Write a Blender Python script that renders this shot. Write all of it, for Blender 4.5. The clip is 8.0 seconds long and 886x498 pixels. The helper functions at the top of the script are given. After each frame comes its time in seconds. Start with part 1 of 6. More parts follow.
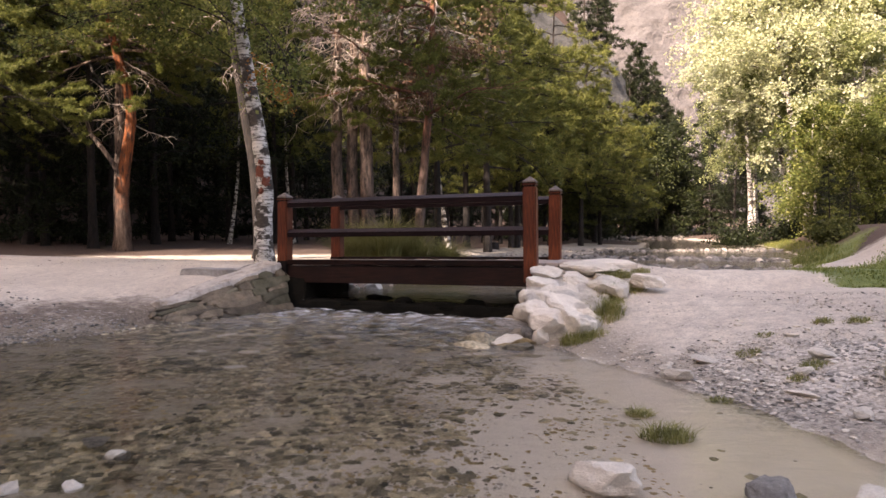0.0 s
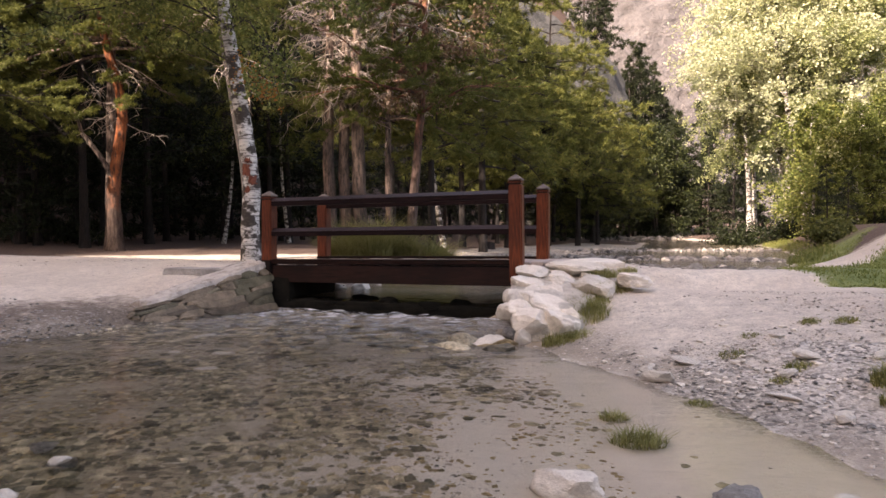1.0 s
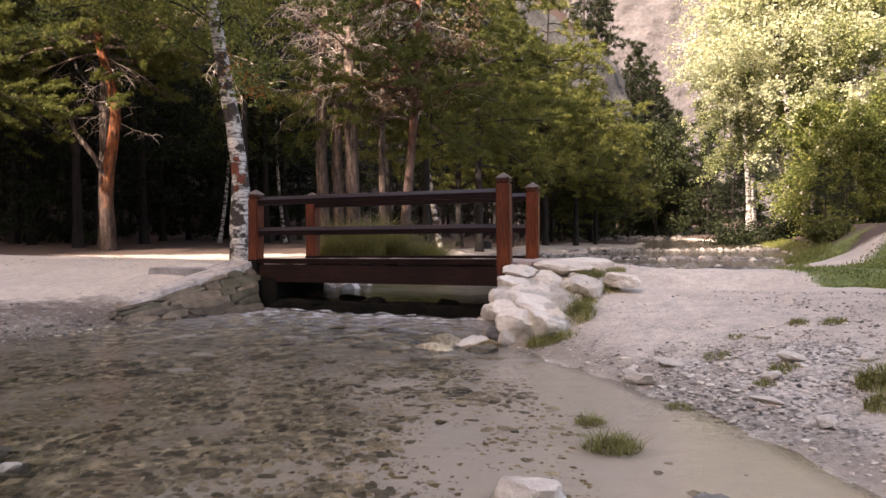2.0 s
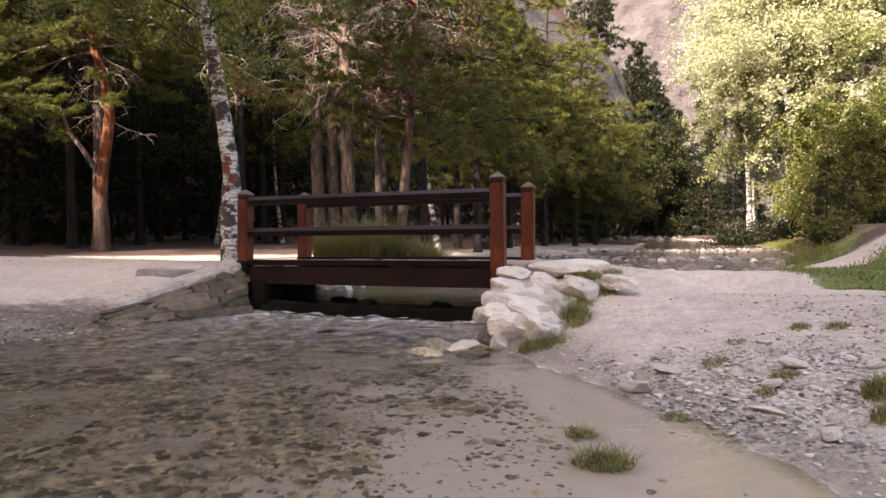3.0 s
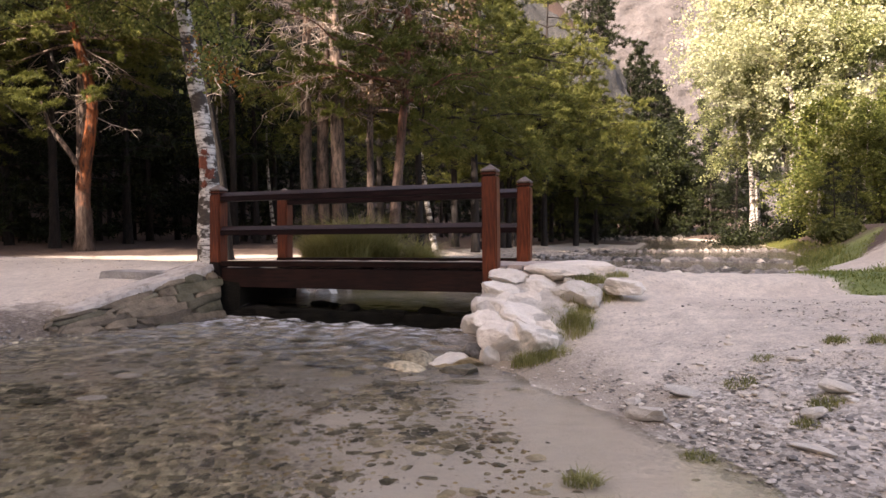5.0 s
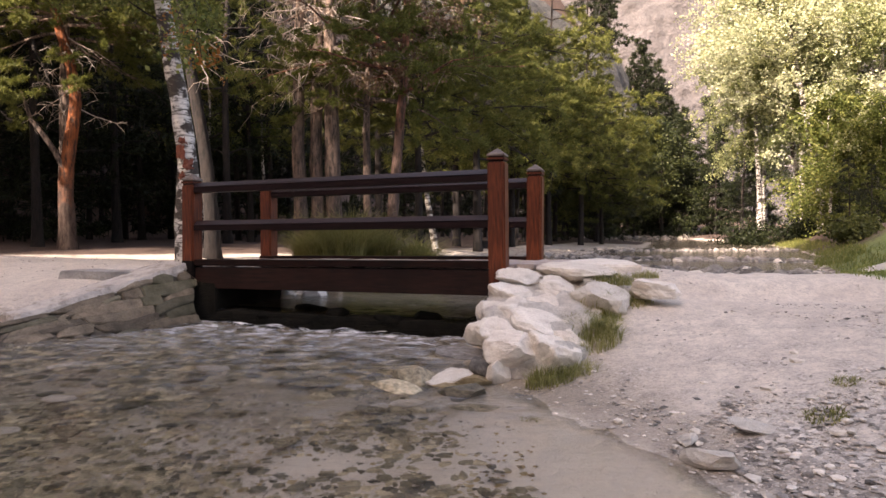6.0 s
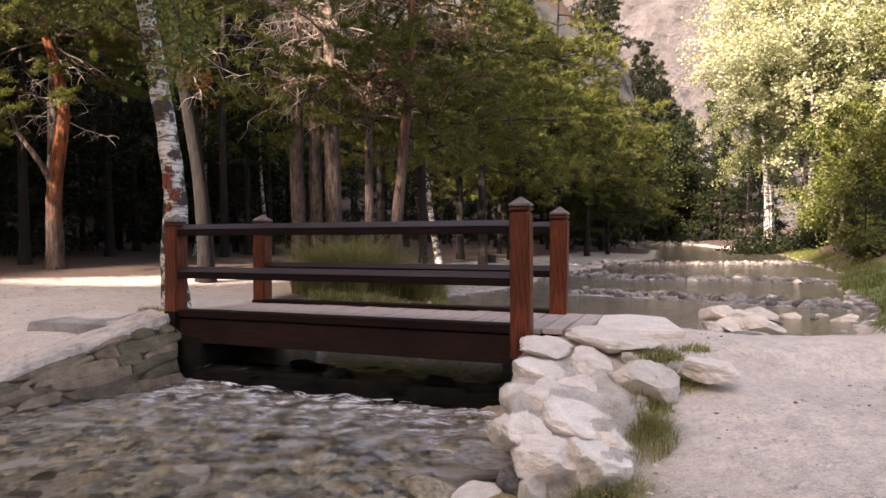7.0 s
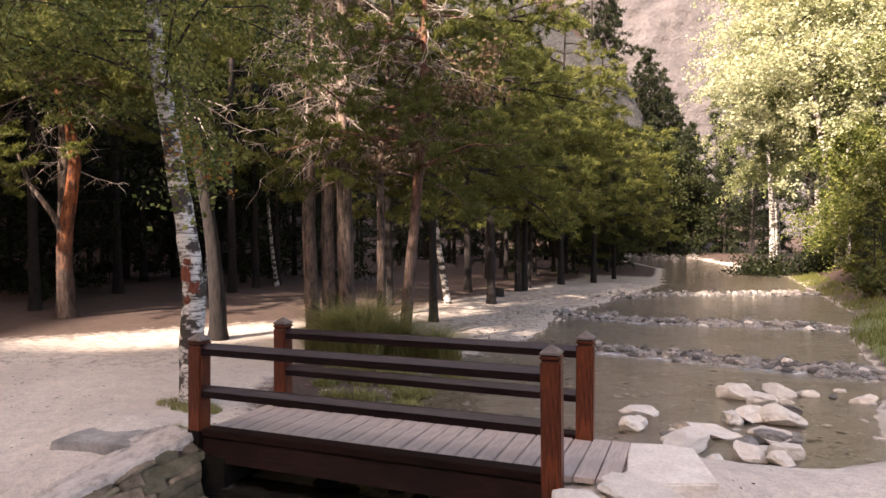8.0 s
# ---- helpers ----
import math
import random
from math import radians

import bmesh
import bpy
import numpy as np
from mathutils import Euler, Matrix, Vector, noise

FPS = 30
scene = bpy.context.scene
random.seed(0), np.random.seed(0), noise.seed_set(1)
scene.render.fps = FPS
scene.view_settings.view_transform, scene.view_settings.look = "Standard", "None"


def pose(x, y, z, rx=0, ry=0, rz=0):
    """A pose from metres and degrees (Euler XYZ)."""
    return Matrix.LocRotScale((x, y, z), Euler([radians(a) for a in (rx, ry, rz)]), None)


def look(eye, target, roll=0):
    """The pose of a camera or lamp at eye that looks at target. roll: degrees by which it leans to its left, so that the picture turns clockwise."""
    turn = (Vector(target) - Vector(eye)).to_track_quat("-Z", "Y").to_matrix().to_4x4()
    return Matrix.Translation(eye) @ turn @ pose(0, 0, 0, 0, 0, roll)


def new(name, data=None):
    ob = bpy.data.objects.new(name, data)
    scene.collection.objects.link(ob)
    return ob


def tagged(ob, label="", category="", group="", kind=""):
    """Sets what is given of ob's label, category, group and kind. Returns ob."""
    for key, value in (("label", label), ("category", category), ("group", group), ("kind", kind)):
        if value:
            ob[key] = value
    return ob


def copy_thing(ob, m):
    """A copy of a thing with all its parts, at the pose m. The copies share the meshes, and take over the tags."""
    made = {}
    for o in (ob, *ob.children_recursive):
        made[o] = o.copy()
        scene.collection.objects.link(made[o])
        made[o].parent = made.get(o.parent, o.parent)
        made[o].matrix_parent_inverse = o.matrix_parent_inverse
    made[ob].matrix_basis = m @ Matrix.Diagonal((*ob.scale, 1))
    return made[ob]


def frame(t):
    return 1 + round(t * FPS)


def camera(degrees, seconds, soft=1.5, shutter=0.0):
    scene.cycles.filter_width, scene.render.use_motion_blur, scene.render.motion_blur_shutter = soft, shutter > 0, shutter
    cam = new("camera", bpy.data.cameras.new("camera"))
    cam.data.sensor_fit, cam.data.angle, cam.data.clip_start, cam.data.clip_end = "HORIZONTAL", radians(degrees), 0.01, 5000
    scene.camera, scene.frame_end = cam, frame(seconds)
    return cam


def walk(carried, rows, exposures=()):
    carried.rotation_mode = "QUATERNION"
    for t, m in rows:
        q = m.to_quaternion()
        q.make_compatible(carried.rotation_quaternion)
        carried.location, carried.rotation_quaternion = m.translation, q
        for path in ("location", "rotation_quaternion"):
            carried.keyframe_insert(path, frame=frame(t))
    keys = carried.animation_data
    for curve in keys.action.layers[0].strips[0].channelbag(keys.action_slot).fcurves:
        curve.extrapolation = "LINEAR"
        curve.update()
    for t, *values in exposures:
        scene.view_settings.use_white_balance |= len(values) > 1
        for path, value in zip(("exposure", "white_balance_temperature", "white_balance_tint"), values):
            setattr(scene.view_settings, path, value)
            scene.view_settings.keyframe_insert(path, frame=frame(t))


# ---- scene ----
cam = camera(68.7, 8.0, soft=1.5)
METRES, EYE, TILT, LEAN, TURN = 4.0, 0.98, -1.7, 0.0, 0.0
ROWS = [
    (0.0, 0.0, 0.0, 0.0, 0.0, 0.0, -0.0),
    (0.5, 0.0212, 0.0179, -0.0037, 0.02, -0.01, 0.01),
    (1.0, 0.0429, 0.0308, -0.0032, 0.03, 0.02, 0.0),
    (1.5, 0.0638, 0.0363, -0.0051, 0.05, -0.01, -0.01),
    (3.0, 0.1015, 0.0985, -0.0023, 0.15, 0.04, 0.01),
    (3.5, 0.1098, 0.1010, -0.0006, 0.14, 0.02, 0.0),
    (4.0, 0.1174, 0.1191, 0.0001, 0.14, 0.02, -0.01),
    (4.5, 0.1281, 0.1734, 0.0018, 0.15, 0.01, -0.03),
    (6.0, 0.1332, 0.445, -0.0075, 0.3, 0.01, -0.09),
    (6.5, 0.1223, 0.5481, 0.0101, 0.32, 0.01, -0.13),
    (7.0, 0.1051, 0.6095, 0.1032, 0.32, 0.02, -0.2),
    (7.5, 0.082, 0.6176, 0.2689, 0.38, 0.1, -0.2),
    (8.0, 0.0537, 0.6151, 0.3622, 0.46, 0.18, -0.14),
]
walk(cam, [(t, pose(0, 0, EYE, TILT, LEAN, TURN) @ pose(METRES * x, METRES * y, METRES * z, 90 + pitch, roll, yaw)) for t, x, y, z, yaw, pitch, roll in ROWS],
     exposures=((0.0, 2.26, 8300, 21), (8.0, 2.26, 8300, 21)))

# ---- world and sun ----
SUN_TO = Vector((-0.66, -0.75, 0.62)).normalized()
world = bpy.data.worlds.new("sky")
scene.world = world
world.use_nodes = True
wn, wl = world.node_tree.nodes, world.node_tree.links
sky = wn.new("ShaderNodeTexSky")
sky.sky_type = "NISHITA"
sky.sun_disc = False
sky.sun_elevation = math.asin(SUN_TO.z)
sky.sun_rotation = math.atan2(SUN_TO.x, SUN_TO.y)
sky.air_density, sky.dust_density, sky.ozone_density = 0.8, 3.0, 0.4
wl.new(sky.outputs["Color"], wn["Background"].inputs["Color"])
wn["Background"].inputs["Strength"].default_value = 0.15
sun_data = bpy.data.lights.new("sun", "SUN")
sun_data.energy, sun_data.angle, sun_data.color = 3.0, radians(1.0), (1.0, 0.99, 1.0)
sun = new("sun", sun_data)
sun.matrix_world = look(SUN_TO * 100, (0, 0, 0))


# ---- materials ----
def material(name):
    m = bpy.data.materials.new(name)
    m.use_nodes = True
    return m, m.node_tree.nodes, m.node_tree.links, m.node_tree.nodes["Principled BSDF"]


def coords(n, l, scale=(1, 1, 1), kind="Object"):
    tc, mp = n.new("ShaderNodeTexCoord"), n.new("ShaderNodeMapping")
    mp.inputs["Scale"].default_value = scale
    l.new(tc.outputs[kind], mp.inputs["Vector"])
    return mp.outputs["Vector"]


def noise_tex(n, l, vec, scale, detail=4, rough=0.6):
    t = n.new("ShaderNodeTexNoise")
    t.inputs["Scale"].default_value, t.inputs["Detail"].default_value, t.inputs["Roughness"].default_value = scale, detail, rough
    l.new(vec, t.inputs["Vector"])
    return t.outputs["Fac"]


def ramp(n, l, fac, stops):
    r = n.new("ShaderNodeValToRGB")
    el = r.color_ramp.elements
    while len(el) < len(stops):
        el.new(0.5)
    for e, (p, c) in zip(el, stops):
        e.position = p
        e.color = (*c, 1) if len(c) == 3 else c
    l.new(fac, r.inputs["Fac"])
    return r.outputs["Color"]


def mix(n, l, fac, a, b, how="MIX"):
    m = n.new("ShaderNodeMix")
    m.data_type, m.blend_type = "RGBA", how
    for key, v in (("Factor", fac), ("A", a), ("B", b)):
        sock = next(s for s in m.inputs if s.name == key and (s.type == "RGBA") == (key != "Factor") and s.enabled)
        if isinstance(v, (int, float)):
            sock.default_value = v
        elif isinstance(v, tuple):
            sock.default_value = (*v, 1)
        else:
            l.new(v, sock)
    return next(s for s in m.outputs if s.type == "RGBA" and s.enabled)


def bump(n, l, height, bsdf, strength=0.5, distance=0.02, before=None):
    b = n.new("ShaderNodeBump")
    b.inputs["Strength"].default_value, b.inputs["Distance"].default_value = strength, distance
    l.new(height, b.inputs["Height"])
    if before is not None:
        l.new(before, b.inputs["Normal"])
    l.new(b.outputs["Normal"], bsdf.inputs["Normal"])
    return b.outputs["Normal"]


def math_node(n, l, op, a, b=None):
    m = n.new("ShaderNodeMath")
    m.operation = op
    for i, v in enumerate((a, b)):
        if v is None:
            continue
        if isinstance(v, (int, float)):
            m.inputs[i].default_value = v
        else:
            l.new(v, m.inputs[i])
    return m.outputs[0]


def make_stained(name, dark, light, rough, stretch, shine=0.5):
    m, n, l, p = material(name)
    vec = coords(n, l, stretch)
    grain = noise_tex(n, l, vec, 6, 6, 0.65)
    big = noise_tex(n, l, coords(n, l), 2.2, 3)
    c = ramp(n, l, grain, ((0.3, dark), (0.7, light)))
    c = mix(n, l, ramp(n, l, big, ((0.45, (0, 0, 0)), (0.7, (0.7, 0.7, 0.7)))), c, dark)
    info = n.new("ShaderNodeObjectInfo")
    c = mix(n, l, math_node(n, l, "MULTIPLY", info.outputs["Random"], 0.3), c, dark)
    l.new(c, p.inputs["Base Color"])
    p.inputs["Roughness"].default_value = rough
    p.inputs["Specular IOR Level"].default_value = shine
    bump(n, l, grain, p, 0.35, 0.004)
    return m


M_POST = make_stained("stained_post_wood", (0.030, 0.008, 0.005), (0.24, 0.060, 0.024), 0.40, (9, 9, 0.8), 0.25)
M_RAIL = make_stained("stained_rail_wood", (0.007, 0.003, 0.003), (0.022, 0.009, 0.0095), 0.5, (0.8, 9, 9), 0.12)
# rail tops lighter than the sides, to stand for skylight from above
M_RAIL_LIT = make_stained("lit_rail_top", (0.012, 0.006, 0.0075), (0.044, 0.025, 0.028), 0.34, (0.8, 9, 9), 0.35)
M_TAR = make_stained("blackened_wood", (0.003, 0.002, 0.002), (0.014, 0.008, 0.007), 0.6, (5, 5, 2), 0.15)
M_SIDE = make_stained("beam_side_wood", (0.007, 0.003, 0.0025), (0.036, 0.013, 0.009), 0.5, (0.8, 9, 9), 0.2)
M_BEAM = make_stained("stained_beam_wood", (0.005, 0.0025, 0.002), (0.030, 0.009, 0.006), 0.5, (0.8, 9, 9), 0.15)
M_PLANK = make_stained("weathered_plank_wood", (0.36, 0.28, 0.235), (0.64, 0.53, 0.465), 0.75, (9, 0.8, 9))
M_CAP = make_stained("worn_cap_wood", (0.07, 0.05, 0.04), (0.27, 0.21, 0.175), 0.6, (5, 5, 5))


def make_stone(name, a, b, stain, scale=3.0, rough=0.85, bump_d=0.03, vary=(0.62, 1.15)):
    m, n, l, p = material(name)
    vec = coords(n, l)
    f1, f2 = noise_tex(n, l, vec, scale, 8, 0.62), noise_tex(n, l, vec, scale * 9, 5, 0.7)
    c = ramp(n, l, f1, ((0.3, a), (0.68, b)))
    c = mix(n, l, ramp(n, l, f2, ((0.46, (0, 0, 0)), (0.75, (0.6, 0.6, 0.6)))), c, stain)
    info = n.new("ShaderNodeObjectInfo")
    g = n.new("ShaderNodeNewGeometry")
    r = math_node(n, l, "FRACT", math_node(n, l, "ADD", info.outputs["Random"], g.outputs["Random Per Island"]))
    c = mix(n, l, 1.0, c, ramp(n, l, r, ((0.0, (vary[0], vary[0] * 0.98, vary[0] * 0.95)), (0.5, (0.95, 0.93, 0.9)), (1.0, (vary[1], vary[1] * 0.97, vary[1] * 0.94)))), "MULTIPLY")
    l.new(c, p.inputs["Base Color"])
    p.inputs["Roughness"].default_value = rough
    h = math_node(n, l, "ADD", f1, math_node(n, l, "MULTIPLY", f2, 0.35))
    bump(n, l, h, p, 0.95, bump_d * 1.5)
    return m


M_WHITE_ROCK = make_stone("pale_limestone", (0.66, 0.59, 0.515), (0.87, 0.805, 0.72), (0.42, 0.365, 0.31), 4.0, bump_d=0.014, vary=(0.82, 1.08))
M_GREY_ROCK = make_stone("grey_limestone", (0.20, 0.19, 0.18), (0.46, 0.43, 0.41), (0.14, 0.13, 0.12), 5.0)
M_WALL_STONE = make_stone("wall_stone", (0.10, 0.076, 0.052), (0.29, 0.228, 0.165), (0.05, 0.046, 0.022), 7.0, vary=(0.45, 1.25))
# wet stone taken near black and dull, the bridge's shade put into it
M_WET_SHADED = make_stone("shaded_wet_stone", (0.004, 0.004, 0.003), (0.014, 0.012, 0.009), (0.004, 0.004, 0.003), 5.0, 0.9)
M_WET_SHADED.node_tree.nodes["Principled BSDF"].inputs["Specular IOR Level"].default_value = 0.12
M_PEBBLE = make_stone("bank_pebble", (0.38, 0.33, 0.285), (0.70, 0.62, 0.545), (0.20, 0.175, 0.15), 8.0, 0.85, 0.006, (0.28, 1.35))
M_BED_STONE = make_stone("stream_bed_stone", (0.10, 0.083, 0.052), (0.58, 0.49, 0.34), (0.05, 0.045, 0.025), 8.0, 0.6, 0.006, (0.22, 1.7))
M_CLIFF = make_stone("cliff_limestone", (0.078, 0.073, 0.077), (0.138, 0.130, 0.138), (0.040, 0.037, 0.040), 0.06, 0.95, 4.0)
M_ROW_STONE = make_stone("stream_row_stone", (0.13, 0.115, 0.10), (0.46, 0.42, 0.39), (0.06, 0.053, 0.046), 6.0, 0.75, vary=(0.25, 1.2))
M_LITTER = make_stone("leaf_scraps", (0.10, 0.07, 0.045), (0.24, 0.17, 0.11), (0.05, 0.035, 0.025), 9.0, 0.9, 0.004, (0.4, 1.3))
M_TAN_ROCK = make_stone("tan_stone", (0.30, 0.21, 0.10), (0.60, 0.46, 0.26), (0.16, 0.11, 0.06), 6.0, 0.7)
M_OUTCROP = make_stone("outcrop_limestone", (0.026, 0.027, 0.026), (0.094, 0.093, 0.093), (0.014, 0.017, 0.011), 0.34, 0.95, 1.2)


def make_mortar():
    m, n, l, p = material("cement_mortar")
    vec = coords(n, l)
    f = noise_tex(n, l, vec, 7, 8, 0.7)
    l.new(ramp(n, l, f, ((0.3, (0.20, 0.17, 0.14)), (0.48, (0.46, 0.40, 0.35)), (0.7, (0.62, 0.55, 0.48)))), p.inputs["Base Color"])
    p.inputs["Roughness"].default_value = 0.9
    bump(n, l, f, p, 0.7, 0.03)
    return m


M_MORTAR = make_mortar()
M_PALE_CEMENT = make_stone("pale_cement", (0.54, 0.485, 0.43), (0.82, 0.75, 0.67), (0.28, 0.24, 0.20), 9.0, 0.9, 0.035, (0.9, 1.05))
M_DARK_MORTAR = make_stone("dark_mortar", (0.04, 0.032, 0.023), (0.13, 0.105, 0.08), (0.035, 0.035, 0.018), 9.0, 0.95)
M_MOSS_ROCK = make_stone("mossy_rock", (0.06, 0.055, 0.026), (0.20, 0.17, 0.115), (0.05, 0.055, 0.018), 5.0, 0.7)


def make_ground():
    m, n, l, p = material("ground_cover")
    vec = coords(n, l)
    att = n.new("ShaderNodeVertexColor")
    att.layer_name = "cover"
    sep = n.new("ShaderNodeSeparateColor")
    l.new(att.outputs["Color"], sep.inputs["Color"])
    big, mid, fine = noise_tex(n, l, vec, 0.7, 5), noise_tex(n, l, vec, 6, 6, 0.7), noise_tex(n, l, vec, 55, 4, 0.75)
    sand = ramp(n, l, big, ((0.3, (0.57, 0.475, 0.39)), (0.7, (0.77, 0.67, 0.56))))
    sand = mix(n, l, ramp(n, l, mid, ((0.45, (0, 0, 0)), (0.72, (0.6, 0.6, 0.6)))), sand, (0.44, 0.365, 0.305))
    sand = mix(n, l, ramp(n, l, fine, ((0.5, (0, 0, 0)), (0.7, (0.6, 0.6, 0.6)))), sand, (0.24, 0.205, 0.18))
    pock = noise_tex(n, l, vec, 19, 5, 0.7)
    sand = mix(n, l, ramp(n, l, pock, ((0.40, (0.4, 0.4, 0.4)), (0.54, (0, 0, 0)))), sand, (0.40, 0.34, 0.305))
    litter = ramp(n, l, mid, ((0.3, (0.045, 0.027, 0.020)), (0.7, (0.105, 0.062, 0.045))))
    litter = mix(n, l, ramp(n, l, fine, ((0.5, (0, 0, 0)), (0.7, (0.5, 0.5, 0.5)))), litter, (0.19, 0.125, 0.095))
    soil = ramp(n, l, mid, ((0.3, (0.09, 0.12, 0.03)), (0.7, (0.20, 0.23, 0.07))))
    bed = ramp(n, l, mid, ((0.3, (0.33, 0.275, 0.205)), (0.7, (0.56, 0.48, 0.38))))
    bed = mix(n, l, ramp(n, l, fine, ((0.45, (0, 0, 0)), (0.7, (0.7, 0.7, 0.7)))), bed, (0.17, 0.14, 0.10))
    chip = n.new("ShaderNodeTexVoronoi")
    chip.inputs["Scale"].default_value = 38
    l.new(coords(n, l, (0.8, 1.5, 1)), chip.inputs["Vector"])
    chips = ramp(n, l, chip.outputs["Color"], ((0.15, (0.07, 0.055, 0.038)), (0.45, (0.25, 0.20, 0.14)), (0.75, (0.44, 0.35, 0.235)), (0.95, (0.66, 0.58, 0.46))))
    bed = mix(n, l, ramp(n, l, noise_tex(n, l, coords(n, l, (0.7, 1.3, 1)), 1.5, 5, 0.65), ((0.47, (0, 0, 0)), (0.56, (0.9, 0.9, 0.9)))), bed, chips)
    wob = math_node(n, l, "MULTIPLY", math_node(n, l, "SUBTRACT", mid, 0.5), 0.9)

    def mask(s):
        return ramp(n, l, math_node(n, l, "ADD", sep.outputs[s], wob), ((0.35, (0, 0, 0)), (0.65, (1, 1, 1))))
    c = mix(n, l, mask("Red"), sand, litter)
    c = mix(n, l, mask("Green"), c, soil)
    c = mix(n, l, sep.outputs["Blue"], c, bed)
    grit_att = n.new("ShaderNodeVertexColor")
    grit_att.layer_name = "grit"
    sep2 = n.new("ShaderNodeSeparateColor")
    l.new(grit_att.outputs["Color"], sep2.inputs["Color"])
    speck = n.new("ShaderNodeTexVoronoi")
    speck.inputs["Scale"].default_value = 120
    l.new(vec, speck.inputs["Vector"])
    grit = ramp(n, l, speck.outputs["Color"], ((0.2, (0.055, 0.047, 0.04)), (0.5, (0.27, 0.235, 0.205)), (0.85, (0.66, 0.58, 0.50))))
    c = mix(n, l, ramp(n, l, math_node(n, l, "ADD", sep2.outputs["Red"], wob), ((0.25, (0, 0, 0)), (0.95, (0.9, 0.9, 0.9)))), c, grit)
    stones = n.new("ShaderNodeTexVoronoi")
    stones.inputs["Scale"].default_value = 42
    l.new(vec, stones.inputs["Vector"])
    shingle = ramp(n, l, stones.outputs["Color"], ((0.15, (0.075, 0.066, 0.058)), (0.36, (0.36, 0.315, 0.275)), (0.65, (0.64, 0.565, 0.495)), (0.95, (0.86, 0.78, 0.69))))
    sparse = math_node(n, l, "ADD", sep2.outputs["Red"], math_node(n, l, "MULTIPLY", math_node(n, l, "SUBTRACT", math_node(n, l, "ADD", pock, mid), 1.0), 1.1))
    c = mix(n, l, ramp(n, l, sparse, ((0.42, (0, 0, 0)), (0.70, (0.85, 0.85, 0.85)))), c, shingle)
    c = mix(n, l, sep2.outputs["Blue"], c, ramp(n, l, mid, ((0.3, (0.74, 0.655, 0.56)), (0.7, (0.86, 0.775, 0.675)))))
    damp = ramp(n, l, math_node(n, l, "ADD", sep2.outputs["Green"], math_node(n, l, "MULTIPLY", wob, 0.7)), ((0.15, (1, 1, 1)), (0.75, (0.68, 0.655, 0.625))))
    c = mix(n, l, 1.0, c, damp, "MULTIPLY")
    l.new(c, p.inputs["Base Color"])
    p.inputs["Roughness"].default_value = 0.92
    h = math_node(n, l, "ADD", mid, math_node(n, l, "MULTIPLY", fine, 0.7))
    h = math_node(n, l, "SUBTRACT", h, math_node(n, l, "MULTIPLY", math_node(n, l, "MULTIPLY", stones.outputs["Distance"], sep2.outputs["Red"]), 0.9))
    bump(n, l, h, p, 0.55, 0.025)
    return m


M_GROUND = make_ground()


def make_water():
    m, n, l, p = material("stream_water")
    n.remove(p)
    out = n["Material Output"]
    vec = coords(n, l, (1, 1, 1))
    flow = coords(n, l, (1.0, 2.4, 1.0))
    w1, w2 = noise_tex(n, l, flow, 4.2, 3, 0.55), noise_tex(n, l, flow, 19, 3, 0.6)
    att = n.new("ShaderNodeVertexColor")
    att.layer_name = "foam"
    sep = n.new("ShaderNodeSeparateColor")
    l.new(att.outputs["Color"], sep.inputs["Color"])
    b = n.new("ShaderNodeBump")
    b.inputs["Distance"].default_value = 0.07
    l.new(math_node(n, l, "ADD", math_node(n, l, "MULTIPLY", sep.outputs["Green"], 0.8), 0.0), b.inputs["Strength"])
    l.new(math_node(n, l, "ADD", w1, math_node(n, l, "MULTIPLY", w2, 0.35)), b.inputs["Height"])
    tr, gl, fr, mx = n.new("ShaderNodeBsdfRefraction"), n.new("ShaderNodeBsdfGlossy"), n.new("ShaderNodeFresnel"), n.new("ShaderNodeMixShader")
    tr.inputs["Color"].default_value = (0.98, 0.97, 0.94, 1)
    gl.inputs["Roughness"].default_value = 0.08
    fr.inputs["IOR"].default_value = 1.33
    tr.inputs["IOR"].default_value, tr.inputs["Roughness"].default_value = 1.33, 0.0
    l.new(b.outputs["Normal"], tr.inputs["Normal"])
    l.new(b.outputs["Normal"], gl.inputs["Normal"])
    l.new(b.outputs["Normal"], fr.inputs["Normal"])
    l.new(fr.outputs[0], mx.inputs[0])
    l.new(tr.outputs[0], mx.inputs[1])
    l.new(gl.outputs[0], mx.inputs[2])
    df, mx2 = n.new("ShaderNodeBsdfDiffuse"), n.new("ShaderNodeMixShader")
    df.inputs["Color"].default_value = (0.80, 0.80, 0.80, 1)
    f3 = noise_tex(n, l, coords(n, l, (1.0, 1.7, 1.0)), 5.0, 9, 0.76)
    fo = math_node(n, l, "MULTIPLY", sep.outputs["Red"], ramp(n, l, f3, ((0.46, (0, 0, 0)), (0.60, (1, 1, 1)))))
    l.new(fo, mx2.inputs[0])
    l.new(mx.outputs[0], mx2.inputs[1])
    l.new(df.outputs[0], mx2.inputs[2])
    l.new(mx2.outputs[0], out.inputs["Surface"])
    return m


M_WATER = make_water()


